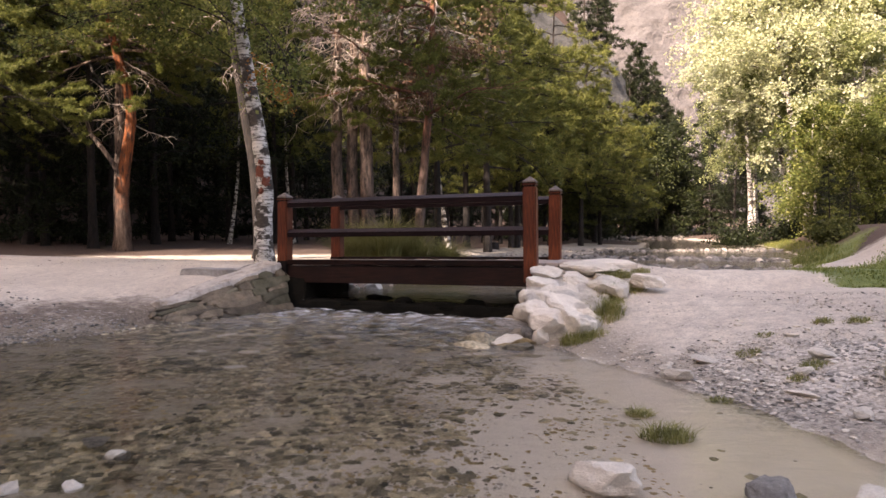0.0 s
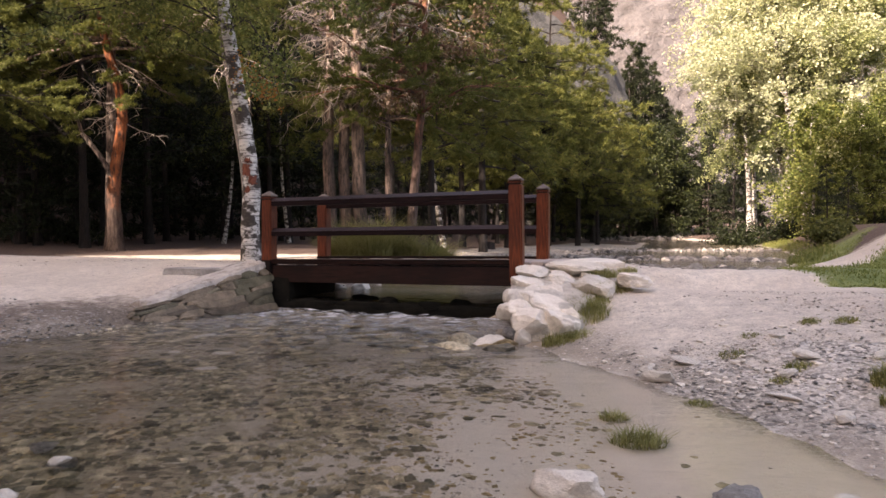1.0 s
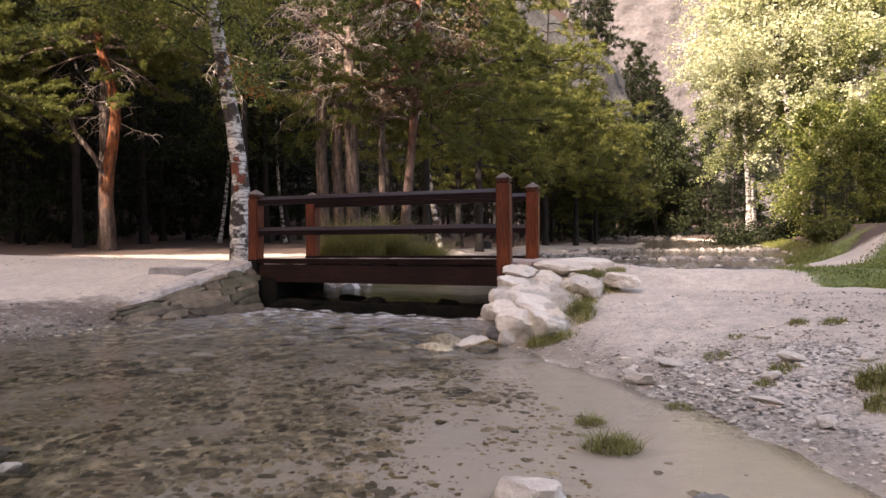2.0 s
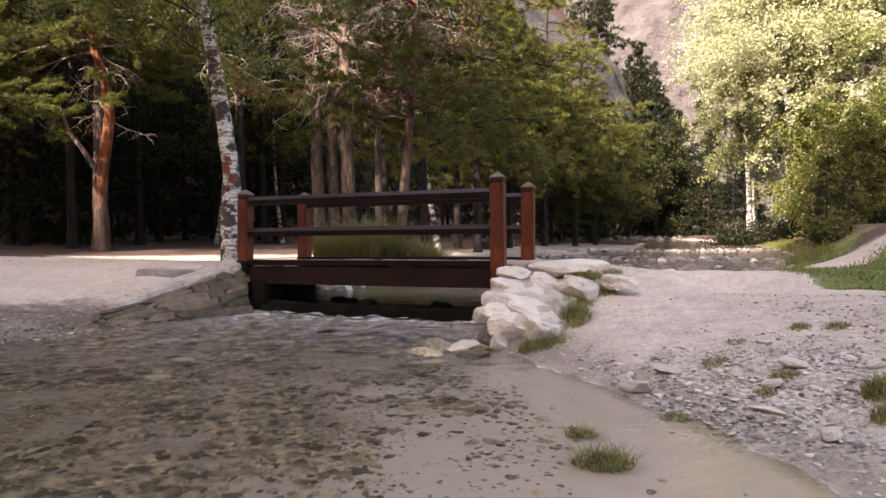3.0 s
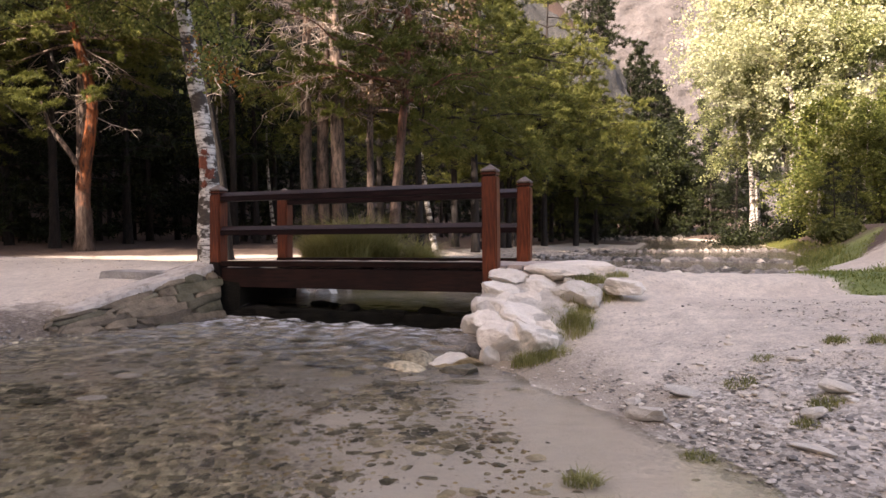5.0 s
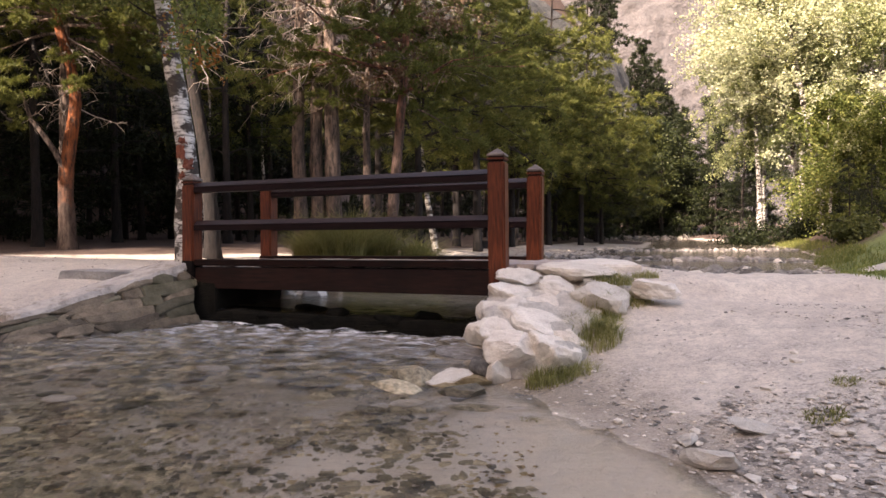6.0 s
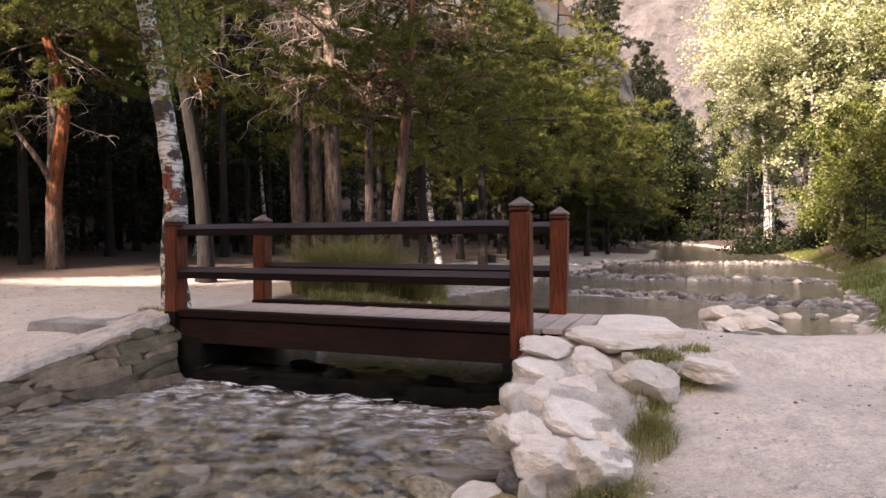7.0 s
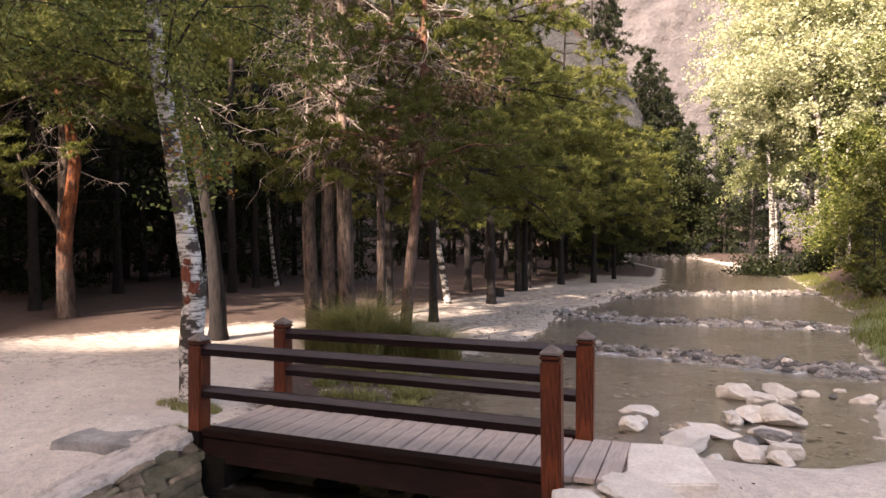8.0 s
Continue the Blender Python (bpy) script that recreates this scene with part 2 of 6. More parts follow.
def make_leaf(name, a, b, c, glow=0.35, rough=0.55):
    m, n, l, p = material(name)
    g = n.new("ShaderNodeNewGeometry")
    info = n.new("ShaderNodeObjectInfo")
    big = noise_tex(n, l, coords(n, l), 1.6, 4, 0.7)
    r = math_node(n, l, "ADD", math_node(n, l, "MULTIPLY", g.outputs["Random Per Island"], 0.36), math_node(n, l, "MULTIPLY", big, 0.75))
    r = math_node(n, l, "ADD", r, math_node(n, l, "MULTIPLY", math_node(n, l, "SUBTRACT", info.outputs["Random"], 0.5), 0.15))
    col = ramp(n, l, r, ((0.2, a), (0.55, b), (0.85, c)))
    l.new(col, p.inputs["Base Color"])
    p.inputs["Roughness"].default_value = rough
    p.inputs["Specular IOR Level"].default_value = 0.25
    t, mx = n.new("ShaderNodeBsdfTranslucent"), n.new("ShaderNodeMixShader")
    l.new(col, t.inputs["Color"])
    mx.inputs[0].default_value = glow
    l.new(p.outputs[0], mx.inputs[1])
    l.new(t.outputs[0], mx.inputs[2])
    l.new(mx.outputs[0], n["Material Output"].inputs["Surface"])
    return m


M_NEEDLE = make_leaf("pine_needles", (0.042, 0.052, 0.012), (0.150, 0.162, 0.038), (0.31, 0.295, 0.095), 0.45)
# conifer needles darkened far below real foliage, forest shade put into the colour
M_NEEDLE_SHADED = make_leaf("shaded_conifer_needles", (0.005, 0.007, 0.003), (0.014, 0.020, 0.007), (0.038, 0.047, 0.015), 0.2)
# alder leaves with the bend's shade put into their colour
M_ALDER_SHADED = make_leaf("shaded_alder_leaves", (0.010, 0.014, 0.005), (0.026, 0.034, 0.010), (0.07, 0.08, 0.024), 0.25)
# pine needles again, darkened for crowns left in half shade
M_NEEDLE_HALF_SHADED = make_leaf("half_shaded_needles", (0.028, 0.035, 0.010), (0.085, 0.096, 0.027), (0.20, 0.20, 0.068), 0.4)
M_BIRCH_LEAF = make_leaf("birch_leaves", (0.035, 0.050, 0.012), (0.120, 0.145, 0.036), (0.34, 0.335, 0.11), 0.4)
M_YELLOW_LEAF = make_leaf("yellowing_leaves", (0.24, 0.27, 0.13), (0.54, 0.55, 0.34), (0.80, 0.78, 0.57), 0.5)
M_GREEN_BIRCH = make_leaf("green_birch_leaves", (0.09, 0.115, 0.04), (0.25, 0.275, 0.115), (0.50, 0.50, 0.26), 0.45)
M_GRASS = make_leaf("grass_blades", (0.09, 0.115, 0.028), (0.19, 0.20, 0.055), (0.34, 0.31, 0.13), 0.4)
M_FEATHER = make_leaf("feathery_grass", (0.12, 0.12, 0.04), (0.30, 0.285, 0.10), (0.54, 0.48, 0.24), 0.4)
M_LAWN = make_leaf("lawn_blades", (0.12, 0.15, 0.036), (0.22, 0.25, 0.068), (0.38, 0.36, 0.14), 0.4)
M_DEAD_NEEDLE = make_leaf("dry_needles", (0.10, 0.06, 0.035), (0.19, 0.12, 0.07), (0.28, 0.2, 0.12), 0.2)
M_RED_LEAF = make_leaf("rusty_leaves", (0.25, 0.08, 0.02), (0.36, 0.15, 0.04), (0.45, 0.25, 0.06), 0.4)


def make_bark(name, low, high, crack, switch, band):
    m, n, l, p = material(name)
    vec = coords(n, l, (1, 1, 0.22))
    f, big = noise_tex(n, l, vec, 15, 6, 0.72), noise_tex(n, l, coords(n, l), 3, 4)
    tc, sx = n.new("ShaderNodeTexCoord"), n.new("ShaderNodeSeparateXYZ")
    l.new(tc.outputs["Object"], sx.inputs[0])
    hgt = math_node(n, l, "ADD", sx.outputs["Z"], math_node(n, l, "MULTIPLY", math_node(n, l, "SUBTRACT", big, 0.5), 2.5))
    mr = n.new("ShaderNodeMapRange")
    mr.inputs["From Min"].default_value, mr.inputs["From Max"].default_value = switch - band, switch + band
    l.new(hgt, mr.inputs["Value"])
    c = mix(n, l, mr.outputs[0], low, high)
    c = mix(n, l, ramp(n, l, f, ((0.41, (0.95, 0.95, 0.95)), (0.55, (0, 0, 0)))), c, crack)
    c = mix(n, l, 0.5, c, ramp(n, l, big, ((0.3, (0.55, 0.55, 0.55)), (0.7, (1.3, 1.3, 1.3)))), "MULTIPLY")
    l.new(c, p.inputs["Base Color"])
    p.inputs["Roughness"].default_value = 0.9
    bump(n, l, f, p, 1.0, 0.06)
    return m


M_PINE_BARK = make_bark("pine_bark", (0.115, 0.075, 0.056), (0.32, 0.092, 0.028), (0.04, 0.02, 0.013), 1.6, 0.7)
M_RED_BARK = make_bark("red_pine_bark", (0.15, 0.095, 0.075), (0.24, 0.10, 0.06), (0.045, 0.028, 0.02), 2.6, 0.9)
# grey bark pales upward; the extra brightness up high stands for sun
M_GREY_BARK = make_bark("grey_bark", (0.15, 0.10, 0.078), (0.36, 0.25, 0.19), (0.03, 0.022, 0.018), 3.4, 1.5)
# bark darkened past its own tone, for the shade inside the wood
M_SHADED_DARK_BARK = make_bark("shaded_dark_bark", (0.024, 0.017, 0.014), (0.038, 0.026, 0.020), (0.008, 0.006, 0.005), 3.0, 1.5)
M_DEAD_WOOD = make_bark("bare_dead_wood", (0.50, 0.40, 0.33), (0.60, 0.49, 0.41), (0.22, 0.17, 0.14), 3.0, 1.5)


def make_birch_bark():
    m, n, l, p = material("birch_bark")
    bands = noise_tex(n, l, coords(n, l, (3, 3, 34)), 1.0, 5, 0.65)
    big = noise_tex(n, l, coords(n, l, (1.5, 1.5, 2.2)), 3.0, 4, 0.55)
    c = ramp(n, l, bands, ((0.36, (0.09, 0.075, 0.065)), (0.48, (0.56, 0.52, 0.47)), (0.7, (0.78, 0.73, 0.67))))
    c = mix(n, l, ramp(n, l, big, ((0.49, (0, 0, 0)), (0.55, (1, 1, 1)))), c, (0.06, 0.048, 0.04))
    flecks = noise_tex(n, l, coords(n, l, (1.6, 1.6, 3.4)), 9.0, 5, 0.65)
    c = mix(n, l, ramp(n, l, flecks, ((0.53, (0, 0, 0)), (0.60, (0.9, 0.9, 0.9)))), c, (0.09, 0.074, 0.062))
    l.new(c, p.inputs["Base Color"])
    p.inputs["Roughness"].default_value = 0.8
    p.inputs["Specular IOR Level"].default_value = 0.2
    bump(n, l, math_node(n, l, "ADD", bands, flecks), p, 0.6, 0.015)
    return m


M_BIRCH_BARK = make_birch_bark()
M_PEELED = make_stained("peeled_red_bark", (0.10, 0.025, 0.012), (0.38, 0.10, 0.05), 0.7, (3, 3, 20))


# ---- geometry helpers ----
class Geo:
    """Collects vertices and faces for one mesh."""

    def __init__(self):
        self.v, self.f, self.n = [], [], 0

    def add(self, verts, faces):
        self.v.append(np.asarray(verts, dtype=np.float32).reshape(-1, 3))
        f = np.asarray(faces, dtype=np.int64)
        self.f.append(f + self.n)
        self.n += len(self.v[-1])

    def mesh(self, name, mats, smooth=True):
        me = bpy.data.meshes.new(name)
        v = np.concatenate(self.v)
        loops = np.concatenate([f.ravel() for f in self.f])
        sizes = np.concatenate([np.full(len(f), f.shape[1]) for f in self.f])
        starts = np.concatenate(([0], np.cumsum(sizes)[:-1]))
        me.vertices.add(len(v))
        me.vertices.foreach_set("co", v.ravel())
        me.loops.add(len(loops))
        me.loops.foreach_set("vertex_index", loops.astype(np.int32))
        me.polygons.add(len(sizes))
        me.polygons.foreach_set("loop_start", starts.astype(np.int32))
        me.update(calc_edges=True)
        me.polygons.foreach_set("use_smooth", np.full(len(sizes), smooth))
        me.materials.append(mats)
        return me


def part(name, geo, mat, parent=None, label="", smooth=True):
    """One mesh object from a Geo or a bmesh, under a thing or a part."""
    if isinstance(geo, Geo):
        me = geo.mesh(name, mat, smooth)
    else:
        me = bpy.data.meshes.new(name)
        geo.to_mesh(me)
        geo.free()
        me.materials.append(mat)
    ob = new(name, me)
    if parent is not None:
        ob.parent = parent
    return tagged(ob, label)


def tube(path, radii, sides=8, wobble=0.0, seed=0):
    path, radii = np.asarray(path, float), np.asarray(radii, float)
    tang = np.gradient(path, axis=0)
    tang /= np.linalg.norm(tang, axis=1)[:, None] + 1e-9
    ref = np.where(np.abs(tang[:, 2:3]) > 0.8, np.array([[1.0, 0, 0]]), np.array([[0, 0, 1.0]]))
    if np.abs(tang[:, 2]).mean() > 0.6:
        ref[:] = (1.0, 0, 0)
    a = np.cross(tang, ref)
    a /= np.linalg.norm(a, axis=1)[:, None] + 1e-9
    b = np.cross(tang, a)
    ang = np.linspace(0, 2 * np.pi, sides, endpoint=False)
    r = radii[:, None] * np.ones(sides)
    if wobble:
        r = r * (1 + wobble * np.random.default_rng(seed).normal(size=r.shape))
    v = path[:, None] + r[..., None] * (np.cos(ang)[None, :, None] * a[:, None] + np.sin(ang)[None, :, None] * b[:, None])
    k, i = np.meshgrid(np.arange(len(path) - 1), np.arange(sides), indexing="ij")
    j = (i + 1) % sides
    f = np.stack([k * sides + i, k * sides + j, (k + 1) * sides + j, (k + 1) * sides + i], -1).reshape(-1, 4)
    return v.reshape(-1, 3), f


def bevelled(points, bevel):
    """A bmesh hull of the points with bevelled edges."""
    bm = bmesh.new()
    for q in points:
        bm.verts.new(q)
    bmesh.ops.convex_hull(bm, input=bm.verts)
    bmesh.ops.dissolve_limit(bm, angle_limit=0.02, verts=bm.verts, edges=bm.edges)
    if bevel:
        bmesh.ops.bevel(bm, geom=bm.edges[:], offset=bevel, segments=2, affect="EDGES")
    return bm


def box(sx, sy, sz, at=(0, 0, 0), bevel=0.008):
    x, y, z = at
    return bevelled([(x + i * sx / 2, y + j * sy / 2, z + k * sz / 2) for i in (-1, 1) for j in (-1, 1) for k in (-1, 1)], bevel)


def ico(sub):
    bm = bmesh.new()
    bmesh.ops.create_icosphere(bm, subdivisions=sub, radius=1)
    v = np.array([q.co[:] for q in bm.verts])
    f = np.array([[q.index for q in t.verts] for t in bm.faces])
    bm.free()
    return v, f


ICO = {k: ico(k) for k in (1, 2, 3, 4)}


def stone_verts(rng, sub, size, facets=5, rough=0.1, cuts=(0.48, 0.85)):
    """An uneven, faceted stone about size = (x, y, z) across."""
    v = ICO[sub][0].copy()
    for _ in range(facets):
        d = rng.normal(size=3)
        d /= np.linalg.norm(d)
        cut = rng.uniform(*cuts)
        over = np.maximum(v @ d - cut, 0)
        v -= over[:, None] * d * 0.92
    if rough:
        off = rng.uniform(0, 50, 3)
        v *= 1 + rough * np.array([noise.noise(Vector(q * 2.1 + off)) + 0.55 * noise.noise(Vector(q * 5 + off)) + 0.35 * noise.noise(Vector(q * 11 + off)) for q in v])[:, None]
    v = v / np.abs(v).max(0)
    return v * np.asarray(size) / 2


def smooth_step(a, b, x):
    t = np.clip((x - a) / (b - a), 0, 1)
    return t * t * (3 - 2 * t)


# ---- the lie of the land ----
LEFT_EDGE = [(-20, -8), (-14, 1), (-8, 3.6), (-3.75, 5.46), (-3.2, 6.15), (-2.92, 6.82), (-2.24, 7.92), (-1.9, 8.5), (-1.35, 9.2), (-0.7, 10.6), (0.29, 13.6), (2.0, 16.0), (3.3, 20.2), (5.0, 22.6), (9.2, 29.8), (13.4, 42), (14.0, 56), (14.6, 68)]
RIGHT_EDGE = [(19, 71), (21.5, 61), (18.2, 40), (17.3, 35), (11.2, 19.8), (9.1, 16.9), (6.7, 12.0), (5.4, 10.3), (4.75, 9.1), (4.45, 8.45), (3.3, 8.1), (2.0, 8.25), (1.35, 8.1), (0.95, 7.4), (0.72, 6.7), (0.66, 6.1), (0.95, 5.25), (1.34, 4.42), (1.56, 3.81), (1.78, 3.2), (1.95, 2.2), (2.6, 0), (6, -8)]
STREAM = np.array(LEFT_EDGE + RIGHT_EDGE, float)
WEIR_AT, WEIR_DIR = np.array([-0.5, 7.62]), np.array([0.937, -0.35])


def shore_distance(x, y):
    """Distance from the stream's edge, negative in the water."""
    q = np.stack([np.asarray(x, float).ravel(), np.asarray(y, float).ravel()], 1)
    best, inside = np.full(len(q), 1e9), np.zeros(len(q), bool)
    for a, b in zip(STREAM, np.roll(STREAM, -1, 0)):
        e = b - a
        t = np.clip(((q - a) @ e) / (e @ e), 0, 1)
        best = np.minimum(best, np.linalg.norm(q - a - t[:, None] * e, axis=1))
        if a[1] != b[1]:
            cross = ((a[1] > q[:, 1]) != (b[1] > q[:, 1])) & (q[:, 0] < (b[0] - a[0]) * (q[:, 1] - a[1]) / (b[1] - a[1]) + a[0])
            inside ^= cross
    return np.where(inside, -best, best).reshape(np.shape(x))


def behind_weir(x, y):
    """Distance upstream of the weir's crest."""
    return (np.asarray(x) - WEIR_AT[0]) * -WEIR_DIR[1] + (np.asarray(y) - WEIR_AT[1]) * WEIR_DIR[0]


def water_level(x, y):
    return 0.13 * smooth_step(-0.05, 0.10, behind_weir(x, y))


def land(x, y):
    """Height of the ground."""
    x, y = np.asarray(x, float), np.asarray(y, float)
    d, w = shore_distance(x, y), water_level(x, y)
    side = smooth_step(-0.6, 0.6, x - np.interp(y, (7, 10, 13, 20, 32, 42, 70), (0, 2, 4, 7, 13, 16, 17)))
    far = smooth_step(9, 14, y)
    top = (0.55 + 0.05 * far) * (1 - side) + (0.62 - 0.09 * smooth_step(1.9, 3.0, x) * smooth_step(5.0, 6.8, y) * smooth_step(11, 9.5, y)) * side
    slope = (0.20 * (1 - far) + 0.055 * far) * (1 - side) + (0.24 * (1 - far) + 0.30 * far) * side
    bank = smooth_step(6.6, 7.4, y) * (1 - smooth_step(9.2, 10.5, y)) * smooth_step(0.7, 1.2, x)
    abut = np.exp(-(((x + 2.6) / 0.9) ** 2 + ((y - 8.1) / 0.9) ** 2)) + np.exp(-(((x - 1.3) / 0.6) ** 2 + ((y - 6.9) / 0.7) ** 2))
    slope = slope - 0.10 * side * (1 - smooth_step(4.0, 6.8, y)) * smooth_step(1.2, 0.2, d)
    slope = slope + 1.5 * bank + 0.6 * np.clip(abut, 0, 1)
    level = w + (0.13 * smooth_step(-1.6, 1.0, behind_weir(x, y)) - w) * smooth_step(0.0, 0.4, d)
    rise = np.maximum(top - level, 0.05)
    dry = level + rise * (1 - np.exp(-slope * np.maximum(d, 0) / rise))
    deep = np.minimum(0.15 * np.maximum(-d, 0), 0.15 - 0.10 * smooth_step(-0.8, 1.0, x) * (1 - smooth_step(4.5, 6, y)))
    deep = deep + 0.05 * np.exp(-((behind_weir(x, y) + 0.45) / 0.5) ** 2) * smooth_step(0.0, -0.4, d)
    z = np.where(d > 0, dry, w - deep)
    z = z + 0.10 * np.exp(-((x + 2.95) / 0.75) ** 2 - ((y - 8.85) / 0.5) ** 2)
    # the far bank climbs away from the stream
    z = z + 0.65 * side * smooth_step(0.3, 2.4, d) * smooth_step(5.0, 7.0, x) * smooth_step(7, 10, y) * smooth_step(40, 25, y)
    # wooded hillside beyond the trees, and an unseen slope added to shade the valley
    line = (x + 14.0) * -0.93 + (y - 24.0) * 0.37
    z = z + 160 * (1 - np.exp(-np.maximum(line, 0) * 0.009)) * smooth_step(0, 14, line) * smooth_step(34, 14, -0.66 * x - 0.75 * y)
    a, b = -0.66 * x - 0.75 * y, -0.75 * x + 0.66 * y
    # crest heights are cut to steer where sun and shade fall
    crest = np.interp(b, (-20, 3, 7, 7.8, 8.8, 9.4, 10.4, 11.1, 11.5, 12.0, 12.4, 12.8, 15.2, 16.6, 17.4, 18.6, 19.8, 20.8, 22, 40), (48, 50, 50, 40, 33, 30.3, 30.3, 31.5, 35, 35.5, 27.6, 27.3, 26.0, 27.2, 28.4, 30.5, 34, 44, 57, 62)) + 0.3 * np.sin(b * 1.3)
    z = z + crest * smooth_step(16, 38, a)
    # unseen low rise added on the right to hold back skylight
    z = z + 9 * smooth_step(31, 50, 0.92 * x + 0.38 * y) * (1 - smooth_step(15, 20, -0.38 * x + 0.92 * y)) * smooth_step(16, 4, a)
    # wooded knoll beside the outcrop
    return z + 46 * np.exp(-((x - 16) / 24) ** 2 - ((y - 128) / 18) ** 2)


def spread(lo, hi, step, grow, reach):
    """Even steps from lo to hi, then ever wider ones out to the reach."""
    mid = list(np.arange(lo, hi, step))
    out, s, p = [], step, hi
    while p < reach:
        out.append(p)
        s *= grow
        p += s
    back, s, p = [], step, lo
    while p > -reach:
        s *= grow
        p -= s
        back.append(p)
    return np.array(back[::-1] + mid + out + [reach])


def lump(x, y, size, octaves=3):
    """Fractal unevenness, about -1 to 1."""
    flat = [noise.fractal(Vector((a / size, b / size, 3.7)), 1.0, 2.0, octaves) for a, b in zip(np.ravel(x), np.ravel(y))]
    return np.array(flat).reshape(np.shape(x))


def colour_layer(me, name, rgb):
    layer = me.color_attributes.new(name, "FLOAT_COLOR", "POINT")
    layer.data.foreach_set("color", np.concatenate([rgb, np.ones((len(rgb), 1))], 1).astype(np.float32).ravel())


def lawn_mask(x, y):
    """Where turf grows on the far side of the sandy path."""
    edge = np.minimum((x - 3.95) * 0.95 + (y - 6.6) * 0.25, (x - 3.9) * 0.93 + (y - 7.2) * -0.30) + 0.35 * lump(x, y, 0.8, 3)
    along = (x - 4.75) * 0.66 + (y - 8.0) * 0.75
    strip = np.maximum(np.abs((x - 4.75) * -0.75 + (y - 8.0) * 0.66) - 0.26 - 0.07 * np.maximum(along, 0), -along)
    return smooth_step(0.0, 0.5, edge) * (shore_distance(x, y) > 0.12) * smooth_step(-0.2, 0.3, strip) * smooth_step(24, 17, y) * smooth_step(22, 16, x)


def build_ground():
    xs, ys = spread(-4.6, 4.0, 0.08, 1.055, 700), spread(1.6, 9.0, 0.08, 1.05, 900)
    xs, ys = np.union1d(xs, np.arange(-44, -22, 0.45)), np.union1d(ys, np.arange(-32, -10, 0.45))
    x, y = np.meshgrid(xs, ys)
    z = land(x, y)
    d = shore_distance(x, y)
    near = (np.abs(x) < 40) & (y < 60) & (y > -15)
    z[near] += 0.02 * lump(x[near], y[near], 0.9) * smooth_step(-0.1, 0.6, np.abs(d[near])) + 0.012 * lump(x[near], y[near], 0.22, 2)
    z[~near] += 0.8 * lump(x[~near], y[~near], 14)
    g = Geo()
    ny, nx = x.shape
    j, i = np.meshgrid(np.arange(ny - 1), np.arange(nx - 1), indexing="ij")
    g.add(np.stack([x, y, z], -1), np.stack([j * nx + i, j * nx + i + 1, (j + 1) * nx + i + 1, (j + 1) * nx + i], -1).reshape(-1, 4))
    ob = part("ground", g, M_GROUND)
    tagged(ob, "pale gravelly sand, forest litter and stream bed", "ground", kind="structure")
    woods = smooth_step(16.5, 21, y - 0.55 * np.maximum(x, -20) + 0.6 * np.abs(np.minimum(x + 4, 0)) * 0.3) * smooth_step(2.0, 5.0, d)
    # litter colour carried to the far shore, in place of tree shade
    woods = np.maximum(woods, smooth_step(31, 37, y) * smooth_step(0.1, 0.7, d))
    # the unseen slope behind stays paler than the woods, to bounce light forward
    woods = np.maximum(woods, smooth_step(1.6, 3.0, z) * (1 - 0.6 * smooth_step(14, 20, -0.66 * x - 0.75 * y)))
    woods = np.maximum(woods, 0.66 * smooth_step(2.6, 0.5, d) * smooth_step(-2.0, -3.0, x) * smooth_step(8.4, 6.8, y))
    woods = np.maximum(woods, smooth_step(11, 15, y) * (x > 2 + 0.4 * y) * smooth_step(0.0, 0.2, d))
    woods = np.maximum(woods, 1.1 * np.exp(-((x + 0.8) / 1.5) ** 4 - ((y - 11.6) / 2.2) ** 4))
    woods = np.maximum(woods, 0.43 * smooth_step(9.5, 11.5, y) * smooth_step(30, 25, y) * (x < 0.38 * y) * smooth_step(-3.0, -1.5, x) * smooth_step(0.0, 0.3, d))
    woods = np.maximum(woods, 0.36 * smooth_step(10, 12, y) * smooth_step(18, 15, y) * smooth_step(-2.0, -4.0, x))
    woods = np.maximum(woods, 0.9 * smooth_step(9.5, 11.5, y) * (x > 0.42 * y) * smooth_step(1.0, 0.4, d) * (d > 0))
    bed = np.maximum(smooth_step(0.25, -0.3, d), 0.75 * smooth_step(0.9, 0.0, d) * (y < 6.5))
    bed = np.maximum(bed, 0.30 * smooth_step(1.2, 0.05, d) * smooth_step(8.5, 6.5, y) * (x < -2))
    bed = bed * (1 - 0.95 * smooth_step(-0.9, 0.5, x + 0.6 * lump(x, y, 0.7, 3)) * smooth_step(5.5, 4.5, y)) * (1 - 0.45 * smooth_step(8.2, 9.5, y))
    grit = 1.15 * np.exp(-((x - 2.2) / 0.95) ** 2 - ((y - 3.7) / 1.0) ** 2) * (0.75 + 0.5 * lump(x, y, 0.6, 3)) + 0.40 * smooth_step(2.4, 0.1, d) * (d > 0) * smooth_step(-2.0, -2.8, x) * smooth_step(8.6, 7.4, y) + 0.35 * smooth_step(1.6, 0.0, d) * (y > 9)
    grit = np.maximum(grit, 0.36 * smooth_step(0.9, 1.4, x) * smooth_step(-0.1, 0.2, d) * (1 - 0.75 * smooth_step(5.4, 7.0, y)) * (y < 8))
    wet = 0.85 * smooth_step(0.7, 0.08, d) * smooth_step(-0.15, 0.06, d) * smooth_step(9.0, 7.5, y)
    silt = 0.72 * smooth_step(0.05, -0.15, d) * smooth_step(-0.7, 0.7, x + 0.9 * lump(x, y, 0.7, 3)) * smooth_step(5.6, 4.6, y)
    colour_layer(ob.data, "grit", np.stack([np.clip(grit, 0, 1).ravel(), wet.ravel(), silt.ravel()], 1))
